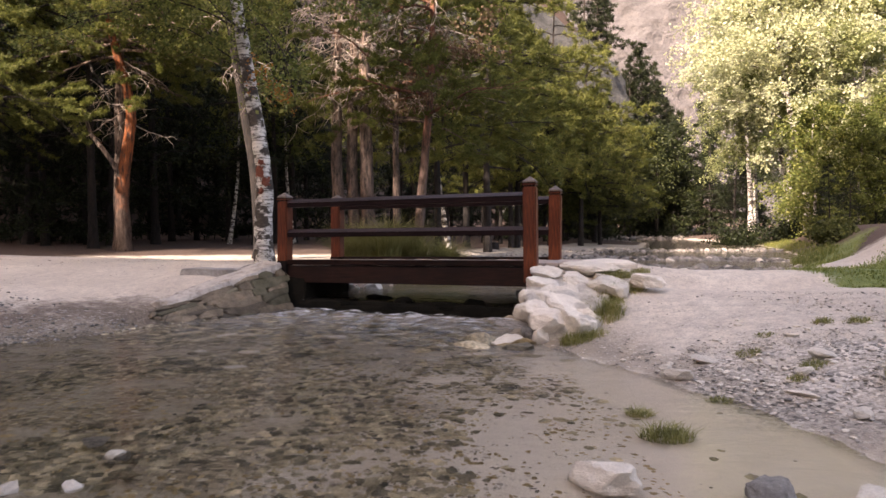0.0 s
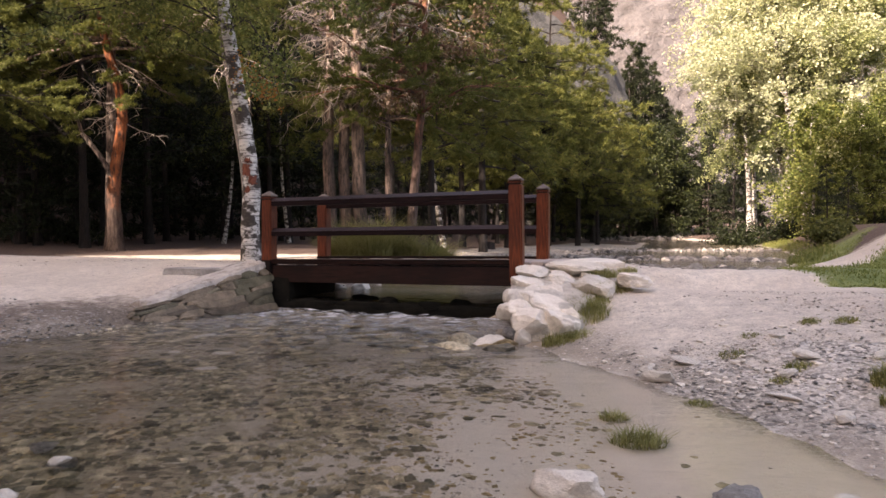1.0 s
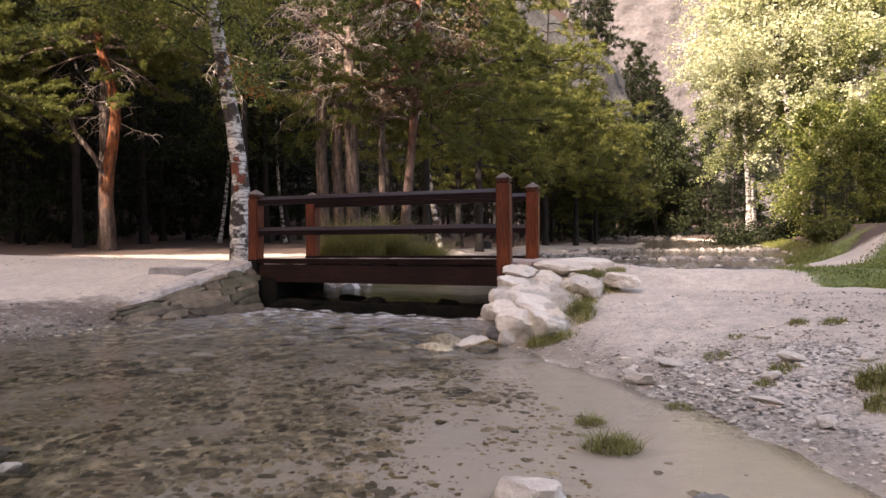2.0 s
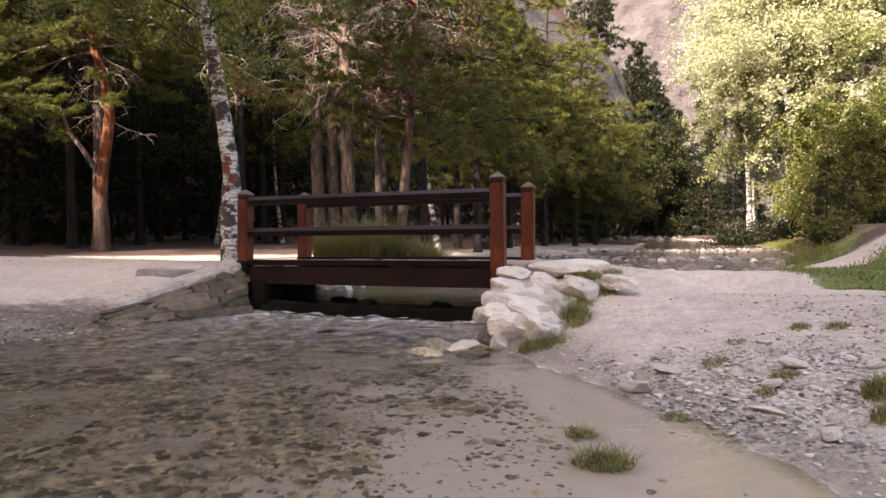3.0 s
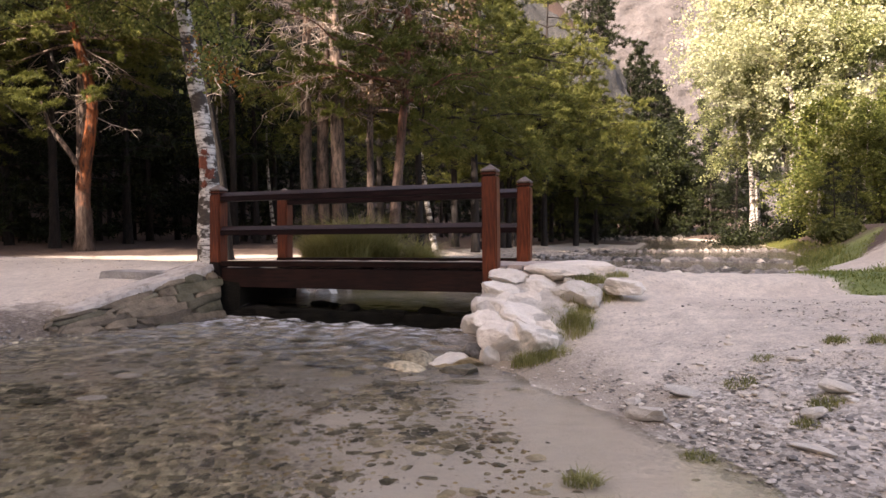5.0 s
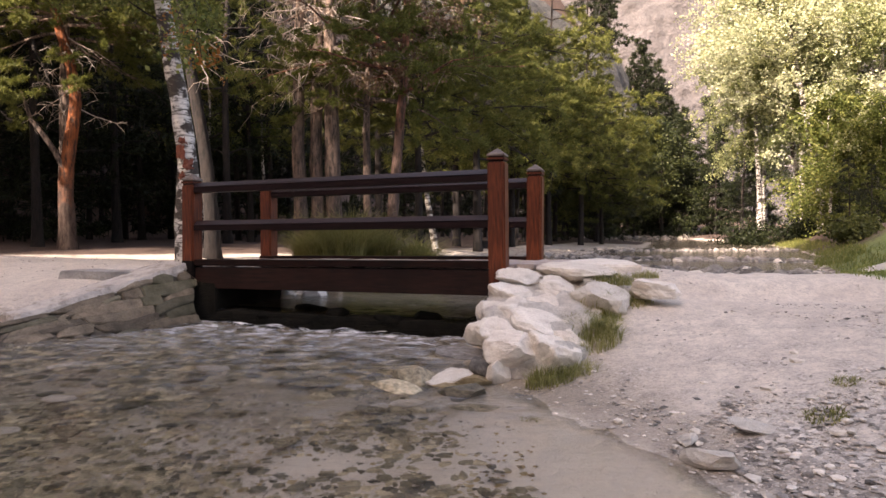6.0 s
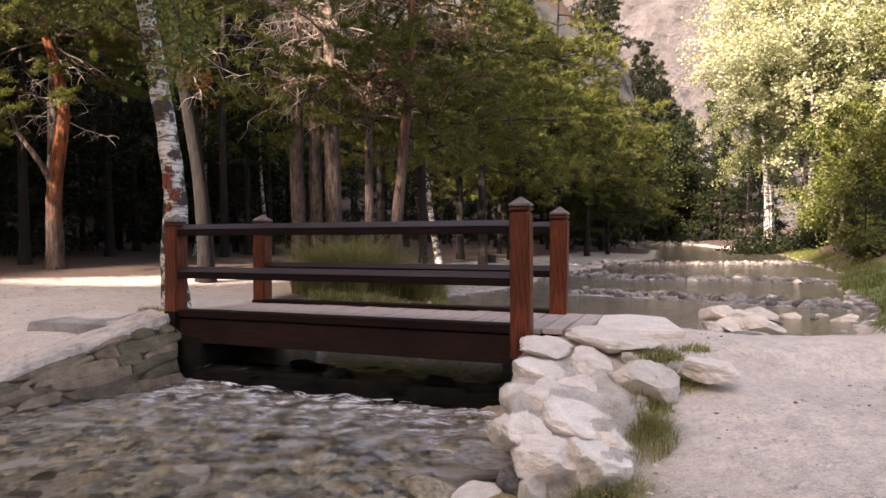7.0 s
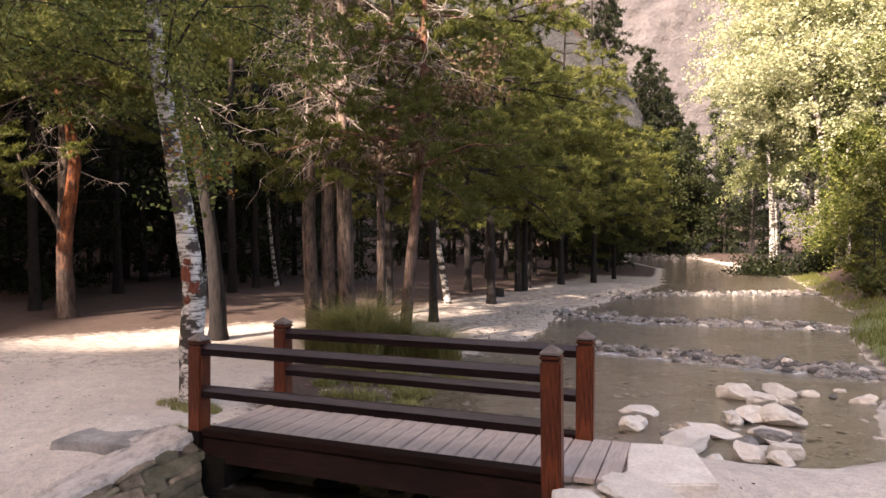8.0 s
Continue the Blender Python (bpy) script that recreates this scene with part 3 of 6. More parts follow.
    colour_layer(ob.data, "cover", np.stack([woods.ravel(), lawn_mask(x, y).ravel(), bed.ravel()], 1))
    return ob


build_ground()


STONE_ROWS = (((2.9, 15.0), (4.6, 14.1), (5.9, 13.2), (7.2, 12.7)), ((3.2, 20.3), (5.0, 18.8), (6.9, 18.4), (9.4, 17.7)), ((5.0, 24.0), (7.7, 26.0), (11.8, 26.2), (14, 26.5)))


def row_distance(x, y, back):
    """Distance from the lines of stones, shifted downstream."""
    best = np.full(np.shape(x), 9.0)
    for row in STONE_ROWS:
        q = np.array(row, float) - (0.1, back)
        for a, b in zip(q[:-1], q[1:]):
            e = b - a
            t = np.clip(((x - a[0]) * e[0] + (y - a[1]) * e[1]) / (e @ e), 0, 1)
            best = np.minimum(best, np.hypot(x - a[0] - t * e[0], y - a[1] - t * e[1]))
    return best


def build_water():
    # the two levels, and the sheet that falls over the sill between them
    for name, xs, ys, upper in (("water_pool", np.arange(-16, 3.2, 0.08), np.arange(-6, 8.4, 0.08), False),
                                ("water_upstream", np.concatenate([np.arange(-2.6, 9, 0.12), np.arange(9, 36, 0.6)]), np.concatenate([np.arange(7.0, 20, 0.12), np.arange(20, 95, 0.6)]), True)):
        x, y = np.meshgrid(xs, ys)
        up, d = behind_weir(x, y), shore_distance(x, y)
        keep = (d < 0.5) & ((up > -0.01) if upper else (up < 0.08))
        z = np.zeros_like(x) + (0.13 if upper else 0.0)
        if upper:
            z = z - 0.05 * smooth_step(0.06, -0.06, up)
        fast = np.exp(-np.maximum(-up, 0) / 0.9) * (1 - smooth_step(0.0, 0.3, up)) if not upper else smooth_step(0.05, -0.02, up) * 0.8
        z = z + (0.030 * lump(x, y, 0.28, 3) * (0.08 + fast) if not upper else 0.004 * lump(x, y, 0.4, 2))
        ny, nx = x.shape
        j, i = np.meshgrid(np.arange(ny - 1), np.arange(nx - 1), indexing="ij")
        ok = keep[:-1, :-1] & keep[1:, :-1] & keep[:-1, 1:] & keep[1:, 1:]
        f = np.stack([j * nx + i, j * nx + i + 1, (j + 1) * nx + i + 1, (j + 1) * nx + i], -1)[ok]
        used = np.unique(f)
        back = np.zeros(nx * ny, int)
        back[used] = np.arange(len(used))
        g = Geo()
        g.add(np.stack([x, y, z], -1).reshape(-1, 3)[used], back[f])
        ob = part(name, g, M_WATER)
        tagged(ob, "clear shallow stream water, rippled over brown stones", "water", kind="structure")
        foam = np.clip(fast * (1 if not upper else 0.25), 0, 1)
        if upper:
            foam = np.maximum(foam, 0.75 * np.exp(-(row_distance(x, y, 0.45) / 0.28) ** 2))
        colour_layer(ob.data, "foam", np.stack([foam.ravel()[used], np.clip(fast * 0.9 + (0.26 if upper else 0.10), 0, 1).ravel()[used], foam.ravel()[used]], 1))


build_water()


def far_wall(name, label, mat, xs, base, zs, depth, seed):
    """A steep rock face as a displaced sheet with ledges. base(x) gives its y at the foot."""
    off = np.random.default_rng(seed).uniform(0, 90, 3)
    s, z = np.meshgrid(xs, zs)
    size = (xs[-1] - xs[0]) / 9
    n1 = np.array([noise.ridged_multi_fractal(Vector((a / size + off[0], b / size * 0.7 + off[1], 0.4)), 1.0, 2.1, 6, 1.0, 2.0) for a, b in zip(s.ravel(), z.ravel())]).reshape(s.shape)
    n2 = np.array([noise.fractal(Vector((a / size * 5 + off[0], b / size * 9, 2.2)), 1.0, 2.0, 4) for a, b in zip(s.ravel(), z.ravel())]).reshape(s.shape)
    y = base(s) + z * 0.22 - depth * (n1 - 1.0) - depth * 0.6 * n2
    g = Geo()
    nz, nx = s.shape
    j, i = np.meshgrid(np.arange(nz - 1), np.arange(nx - 1), indexing="ij")
    g.add(np.stack([s, y, z], -1), np.stack([j * nx + i, j * nx + i + 1, (j + 1) * nx + i + 1, (j + 1) * nx + i], -1).reshape(-1, 4))
    return tagged(part(name, g, mat), label, "cliff", kind="structure")


far_wall("backdrop_cliff", "tall pale pinkish limestone cliff in sunlight", M_CLIFF, np.linspace(-60, 420, 220), lambda s: 330 - 0.12 * s, np.linspace(-5, 240, 110), 5.0, 4)


def build_outcrop():
    """The rounded limestone shoulder above the wood."""
    rng = np.random.default_rng(12)
    bm = bmesh.new()
    bmesh.ops.create_icosphere(bm, subdivisions=6, radius=1)
    v = np.array([q.co[:] for q in bm.verts])
    f = np.array([[q.index for q in t.verts] for t in bm.faces])
    bm.free()
    k = np.array([noise.ridged_multi_fractal(Vector(q) * 1.7 + Vector((5, 1, 2)), 1.0, 2.1, 6, 1.0, 2.0) for q in v])
    k2 = np.array([noise.fractal(Vector(q) * 7, 1.0, 2.0, 4) for q in v])
    v = v / ((np.abs(v) ** 2.6).sum(1) ** (1 / 2.6))[:, None]
    v = v * (1 + 0.06 * (k - 1) + 0.035 * k2)[:, None] * np.array([34, 20, 41])
    v[:, 2] *= 1 - 0.13 * smooth_step(0.1, 0.8, v[:, 0] / 34)
    v = v + np.array([0.5, 112, 0])
    g = Geo()
    g.add(v, f)
    tagged(part("outcrop", g, M_OUTCROP), "rounded grey limestone outcrop above the wood", "rock", kind="structure")


build_outcrop()


# ---- the footbridge ----
NL, NR, FL, FR = Vector((-2.02, 8.26, 0)), Vector((0.97, 7.07, 0)), Vector((-1.49, 9.16, 0)), Vector((1.38, 7.97, 0))
ALONG = (NR - NL).normalized()
ACROSS = Vector((-ALONG.y, ALONG.x, 0))
BRIDGE = Matrix(((ALONG.x, ACROSS.x, 0, NL.x), (ALONG.y, ACROSS.y, 0, NL.y), (0, 0, 1, 0), (0, 0, 0, 1)))


def on_bridge(q):
    w = BRIDGE.inverted() @ q
    return w.x, w.y


def deck_z(u):
    return 0.575 + 0.014 * u


def build_bridge():
    bridge = new("footbridge")
    bridge.matrix_world = BRIDGE
    tagged(bridge, "small wooden footbridge with dark red-brown stained railings over a stream", "bridge")
    spots = {}
    for key, q, top, foot, lean in (("nl", NL, 1.456, 0.30, 0.02), ("nr", NR, 1.565, 0.40, -0.03), ("fl", FL, 1.475, 0.40, 0.0), ("fr", FR, 1.525, 0.45, 0.0)):
        u, v = on_bridge(q)
        spots[key] = (u, v, top)
        s = 0.072
        body = top - 0.115
        bm = box(2 * s, 2 * s, body - foot, (0, 0, (body + foot) / 2), 0.012)
        post = part("post", bm, M_POST, bridge)
        post.location = (u, v, 0)
        post.rotation_euler = (0, lean * 0.5, 0.05 * (u > 1))
        if key == "nl":
            part("tarred_foot", box(2 * s + 0.006, 2 * s + 0.006, 0.64 - foot, (0, 0, (0.60 + foot - 0.04) / 2), 0.012), M_TAR, post, "blackened post foot")
        # turned grooves and a four-sided point on top
        for zc, r in ((body + 0.008, s * 0.86), (body + 0.036, s * 0.86)):
            part("groove", box(2 * r, 2 * r, 0.014, (0, 0, zc), 0.002), M_BEAM, post)
        part("collar", box(2.1 * s, 2.1 * s, 0.020, (0, 0, body + 0.022), 0.005), M_POST, post)
        cap = bevelled([(i * s * 1.04, j * s * 1.04, body + 0.042) for i in (-1, 1) for j in (-1, 1)] + [(i * s * 1.04, j * s * 1.04, body + 0.058) for i in (-1, 1) for j in (-1, 1)] + [(0, 0, top)], 0.004)
        part("cap", cap, M_CAP, post, "worn pyramid cap")
    for a, b in (("nl", "nr"), ("fl", "fr")):
        ua, va, _ = spots[a]
        ub, vb, _ = spots[b]
        for za, zb in ((1.36, 1.395), (0.985, 1.02)):
            # a rail with near-black upright sides and a sloping top coloured lighter for skylight
            h, w, tip = 0.056, 0.058, 0.044
            low, cap = [], []
            for u, v, z in ((ua + 0.06, va, za), (ub - 0.06, vb, zb)):
                low += [(u, v - w, z - h - tip), (u, v + w, z - h - tip), (u, v - w, z - tip), (u, v + w, z - tip)]
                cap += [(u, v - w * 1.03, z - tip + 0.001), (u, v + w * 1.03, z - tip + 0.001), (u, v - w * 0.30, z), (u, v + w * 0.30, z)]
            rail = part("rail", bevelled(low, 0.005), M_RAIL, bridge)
            part("rail_top", bevelled(cap, 0.003), M_RAIL_LIT, rail, "purple-brown upper face, lightened for skylight")
    # edge beams, kerb boards and cross planks
    for v, u0, u1 in ((0.02, -0.02, 3.24), (1.0, 0.1, 3.3)):
        for name, dz, h, w, off in (("edge_beam", -0.155, 0.21, 0.12, 0.0), ("kerb_board", -0.006, 0.060, 0.15, 0.0)):
            um = (u0 + u1) / 2
            bm = box(u1 - u0, w, h, (0, 0, 0), 0.008)
            ob = part(name, bm, M_SIDE if name == "edge_beam" else M_BEAM, bridge)
            ob.location = (um, v + off, deck_z(um) + dz)
            ob.rotation_euler = (0, -math.atan(0.014), 0)
    rng = random.Random(3)
    shapes = []
    for k in range(3):
        shapes.append(box(0.148, 0.92, 0.04, (0, 0, 0), 0.006))
    meshes = []
    for bm in shapes:
        me = bpy.data.meshes.new("plank")
        bm.to_mesh(me)
        bm.free()
        me.materials.append(M_PLANK)
        meshes.append(me)
    u = 0.10
    while u < 3.60:
        ob = new("plank", meshes[rng.randrange(3)])
        ob.parent = bridge
        ob.location = (u, 0.51, deck_z(u) - 0.026 + rng.uniform(-0.003, 0.003))
        ob.rotation_euler = (rng.uniform(-0.004, 0.004), rng.uniform(-0.01, 0.01), rng.uniform(-0.008, 0.008))
        u += 0.158
    return bridge


build_bridge()


def lumpy_hull(points, cuts, rough, size, seed):
    """A convex block with rounded, uneven faces."""
    bm = bmesh.new()
    for q in points:
        bm.verts.new(q)
    bmesh.ops.convex_hull(bm, input=bm.verts)
    bmesh.ops.subdivide_edges(bm, edges=bm.edges, cuts=cuts, use_grid_fill=True)
    bmesh.ops.triangulate(bm, faces=bm.faces)
    for _ in range(2):
        bmesh.ops.smooth_vert(bm, verts=bm.verts, factor=0.4, use_axis_x=True, use_axis_y=True, use_axis_z=True)
    bm.normal_update()
    off = Vector((seed, seed * 0.7, 1.3))
    for v in bm.verts:
        v.co += v.normal * rough * noise.fractal(v.co / size + off, 1.0, 2.0, 4)
    return bm


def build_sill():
    """The ledge that the water drops over, coloured near-black for the bridge's shade."""
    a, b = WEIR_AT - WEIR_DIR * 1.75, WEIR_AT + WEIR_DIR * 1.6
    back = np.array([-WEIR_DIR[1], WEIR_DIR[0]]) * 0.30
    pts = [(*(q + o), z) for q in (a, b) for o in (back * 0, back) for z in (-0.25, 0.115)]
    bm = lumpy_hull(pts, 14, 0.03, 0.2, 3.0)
    tagged(part("weir_sill", bm, M_WET_SHADED), "wet stone sill under the footbridge, shade in its colour", "weir", kind="structure")


build_sill()

# ---- rocks ----
ROCK_MESHES = {}


def rock_mesh(mat, seed, sub=3, worn=False):
    key = (mat.name, seed, sub, worn)
    if key not in ROCK_MESHES:
        g = Geo()
        facets, rough, cuts = (12, 0.13, (0.48, 0.78)) if worn else (11, 0.12, (0.36, 0.68))
        g.add(stone_verts(np.random.default_rng(seed), sub, (1.0, 1.0, 1.0), facets, rough, cuts), ICO[sub][1])
        ROCK_MESHES[key] = g.mesh("rock", mat, smooth=False)
    return ROCK_MESHES[key]


def rock(x, y, size, mat=M_WHITE_ROCK, seed=0, turn=0.0, sink=0.3, z=None, label="pale limestone rock", name="rock", group="", tilt=0.0, sub=3):
    ob = new(name, rock_mesh(mat, seed % 9, 4 if sub == 3 and size[0] > 0.3 else sub, name == "boulder"))
    ground = float(land(np.array([x]), np.array([y]))[0]) if z is None else z
    ob.location = (x, y, ground + size[2] * (0.5 - sink))
    ob.rotation_euler = (tilt, tilt * 0.5, turn)
    ob.scale = size
    return tagged(ob, label, "rock", group)


# the rocks in the water above the bridge
for k, (x, y, sx, sy, sz) in enumerate(((2.50, 10.45, 0.62, 0.36, 0.26), (2.36, 9.95, 0.56, 0.34, 0.20), (3.02, 9.75, 0.95, 0.42, 0.24), (2.62, 9.10, 0.98, 0.55, 0.28), (4.05, 11.3, 0.66, 0.50, 0.36),
                                         (4.20, 10.85, 0.42, 0.38, 0.32), (4.78, 11.5, 0.62, 0.46, 0.30), (4.22, 10.1, 0.66, 0.55, 0.34), (3.85, 10.2, 0.5, 0.4, 0.30), (3.66, 9.55, 0.58, 0.46, 0.28),
                                         (3.55, 8.95, 0.40, 0.34, 0.28), (3.22, 8.95, 0.44, 0.36, 0.28), (5.65, 11.0, 0.40, 0.30, 0.22))):
    rock(x, y, (sx, sy, sz), M_WHITE_ROCK, k, k * 1.3, 0.22, 0.06, "angular limestone rock standing in the stream", group="stream rocks")

rr = random.Random(71)
for k in range(26):
    x, y = rr.choice(((2.6, 9.6), (3.9, 9.7), (4.3, 10.9), (3.5, 9.1), (5.4, 11.3)))
    sx = 0.12 + 0.24 * rr.random() ** 1.5
    rock(x + rr.gauss(0, 0.36), y + rr.gauss(0, 0.28), (sx * 1.25, sx, sx * rr.uniform(0.5, 0.9)), (M_WHITE_ROCK, M_WHITE_ROCK, M_ROW_STONE)[k % 3], k, rr.uniform(0, 6.28), 0.25, 0.08, ("pale broken limestone standing in the stream", "pale broken limestone standing in the stream", "dark wet stone standing in the stream")[k % 3], "stone", "stream rocks", rr.uniform(-0.3, 0.3))

# ---- trees ----


def branch_path(rng, start, az, up, length, droop, steps=7, wander=0.12):
    """Points of a limb that starts out at an angle and sags."""
    pts = [np.asarray(start, float)]
    d = np.array([math.cos(az) * math.cos(up), math.sin(az) * math.cos(up), math.sin(up)])
    for k in range(steps):
        d = d + rng.normal(size=3) * wander + np.array([0, 0, -droop / steps])
        d /= np.linalg.norm(d)
        pts.append(pts[-1] + d * length / steps)
    return np.array(pts)


def tufts(rng, at, axis, blades, length, width, spread_by):
    """Thin needle blades that fan out from each point along its axis."""
    n = len(at)
    d = axis[:, None] * 0.6 + rng.normal(size=(n, blades, 3)) * spread_by
    d /= np.linalg.norm(d, axis=2)[..., None]
    ln = length * rng.uniform(0.6, 1.2, (n, blades, 1))
    side = np.cross(d, rng.normal(size=(n, blades, 3)))
    side /= np.linalg.norm(side, axis=2)[..., None] + 1e-9
    base = at[:, None] + rng.normal(size=(n, blades, 3)) * length * 0.15
    v = np.stack([base - side * width / 2, base + side * width / 2, base + d * ln], 2)
    return v.reshape(-1, 3), np.arange(n * blades * 3).reshape(-1, 3)


def leaves(rng, at, size, aspect=0.7, flat=0.5):
    """Small kite-shaped leaves at the points."""
    n = len(at)
    nrm = rng.normal(size=(n, 3)) + np.array([0, 0, flat])
    a = np.cross(nrm, rng.normal(size=(n, 3)))
    a /= np.linalg.norm(a, axis=1)[:, None] + 1e-9
    b = np.cross(nrm, a)
    b /= np.linalg.norm(b, axis=1)[:, None] + 1e-9
    s = size * rng.uniform(0.6, 1.25, (n, 1))
    v = np.stack([at - a * s * 0.5, at + b * s * 0.5 * aspect, at + a * s * 0.5, at - b * s * 0.5 * aspect], 1)
    return v.reshape(-1, 3), np.arange(n * 4).reshape(-1, 4)


def stem(points, r0, r1, sides=10, wob=0.05, seed=0, flare=0.5, steps=26):
    """A trunk along a few given points, smoothed, with a flared foot."""
    q = np.asarray(points, float)
    t = np.concatenate(([0], np.cumsum(np.linalg.norm(np.diff(q, axis=0), axis=1))))
    s = np.linspace(0, t[-1], steps)
    p = np.stack([np.interp(s, t, q[:, k]) for k in range(3)], 1)
    for _ in range(3):
        p[1:-1] = (p[:-2] + 2 * p[1:-1] + p[2:]) / 4
    r = r0 + (r1 - r0) * (s / t[-1]) ** 0.9 + r0 * flare * np.exp(-s / 0.25)
    return p, r, tube(p, r, sides, wob, seed)


def conifer(name, label, seed, height, r0, crown_from, reach, whorls, bark, leaf, line=None, tuft_n=80, droop=0.5, dead_from=None, dead_n=0, blade=(0.11, 0.018), peak=0.35, group="", lean=0.02, blades=10, sparse=1.0, twigs=True, limb_bark=None):
    """A pine: tapered stem, limbs with twigs, needle tufts on the outer twigs, bare dead branches lower down."""
    rng = np.random.default_rng(seed)
    tree = new(name)
    line = line or [(0, 0, -0.25), (rng.normal() * lean * height * 0.3, rng.normal() * lean * height * 0.3, height * 0.4), (rng.normal() * lean * height, rng.normal() * lean * height, height)]
    p, r, (v, f) = stem(line, r0, 0.02, 10, 0.05, seed)
    wood = Geo()
    wood.add(v, f)
    limbs = wood if limb_bark is None else Geo()
    green = Geo()
    zs = crown_from + (height * 0.98 - crown_from) * np.linspace(0, 1, whorls) ** (1.35 if twigs else 1.0)
    for zi in zs:
        frac = (zi - crown_from) / (height - crown_from)
        ln0 = reach * (1 - abs(frac - peak) / (1.05 - peak if frac > peak else peak + 0.75)) + 0.25
        for _ in range(3):
            c = np.array([np.interp(zi, p[:, 2], p[:, 0]), np.interp(zi, p[:, 2], p[:, 1]), zi + rng.normal() * 0.15])
            ln = ln0 * rng.uniform(0.65, 1.15)
            bp = branch_path(rng, c, rng.uniform(0, 2 * np.pi), rng.uniform(-0.05, 0.45), ln, droop)
            limbs.add(*tube(bp if twigs else bp[::2], np.linspace(0.022 * ln ** 0.5 + 0.006, 0.004, len(bp))[::1 if twigs else 2], 5 if twigs else 3))
            ends, axes = [], []
            for s in range(int(5 + ln * 3.2)):
                k = rng.uniform(0.25, 1.0) * (len(bp) - 1.01)
                i0 = int(k)
                q = bp[i0] + (bp[i0 + 1] - bp[i0]) * (k - i0)
                out = bp[-1] - bp[0]
                az = math.atan2(out[1], out[0]) + rng.choice((-1, 1)) * rng.uniform(0.4, 1.2)
                tw = branch_path(rng, q, az, rng.uniform(-0.2, 0.5), ln * rng.uniform(0.18, 0.42), 0.3, 4, 0.15)
                if twigs:
                    limbs.add(*tube(tw[::2], np.linspace(0.007, 0.003, len(tw))[::2], 3))
                m = max(3, int(tuft_n * np.linalg.norm(tw[-1] - tw[0]) * 0.35 * sparse))
                kk = (rng.uniform(0.25, 1.0, m) if not twigs else 1 - 0.6 * rng.uniform(0, 1, m) ** 1.4) * (len(tw) - 1.01)
                ii = kk.astype(int)
                ends.append(tw[ii] + (tw[ii + 1] - tw[ii]) * (kk - ii)[:, None] + rng.normal(size=(m, 3)) * np.array([0.04, 0.04, 0.015]))
                ax = tw[ii + 1] - tw[ii]
                axes.append(ax / (np.linalg.norm(ax, axis=1)[:, None] + 1e-9) + np.array([0, 0, 0.35]))
            if ends:
                green.add(*tufts(rng, np.concatenate(ends), np.concatenate(axes), blades, blade[0], blade[1], 0.55))
    part("trunk", wood, bark, tree)
    if limb_bark is not None:
        part("limbs", limbs, limb_bark, tree, "grey-brown limbs").name = "limb"
    part("crown", green, leaf, tree)
    for _ in range(dead_n):
        dry = Geo()
        zi = rng.uniform(*dead_from)
        c = np.array([np.interp(zi, p[:, 2], p[:, 0]), np.interp(zi, p[:, 2], p[:, 1]), zi])
        ln = rng.uniform(0.4, 1.6)
        bp = branch_path(rng, c, rng.uniform(0, 2 * np.pi), rng.uniform(-0.4, 0.3), ln, 0.5, 6, 0.22)
        dry.add(*tube(bp, np.linspace(0.018, 0.006, len(bp)), 4))
        for _ in range(10):
            q = bp[rng.integers(2, len(bp))]
            dry.add(*tube(branch_path(rng, q, rng.uniform(0, 6.28), rng.uniform(-0.9, 0.3), ln * rng.uniform(0.15, 0.45), 0.7, 4, 0.25), np.linspace(0.008, 0.0035, 5), 3))
        part("dead_branch", dry, M_DEAD_WOOD, tree, "bare dry branch")
    return tagged(tree, label, "tree", group)


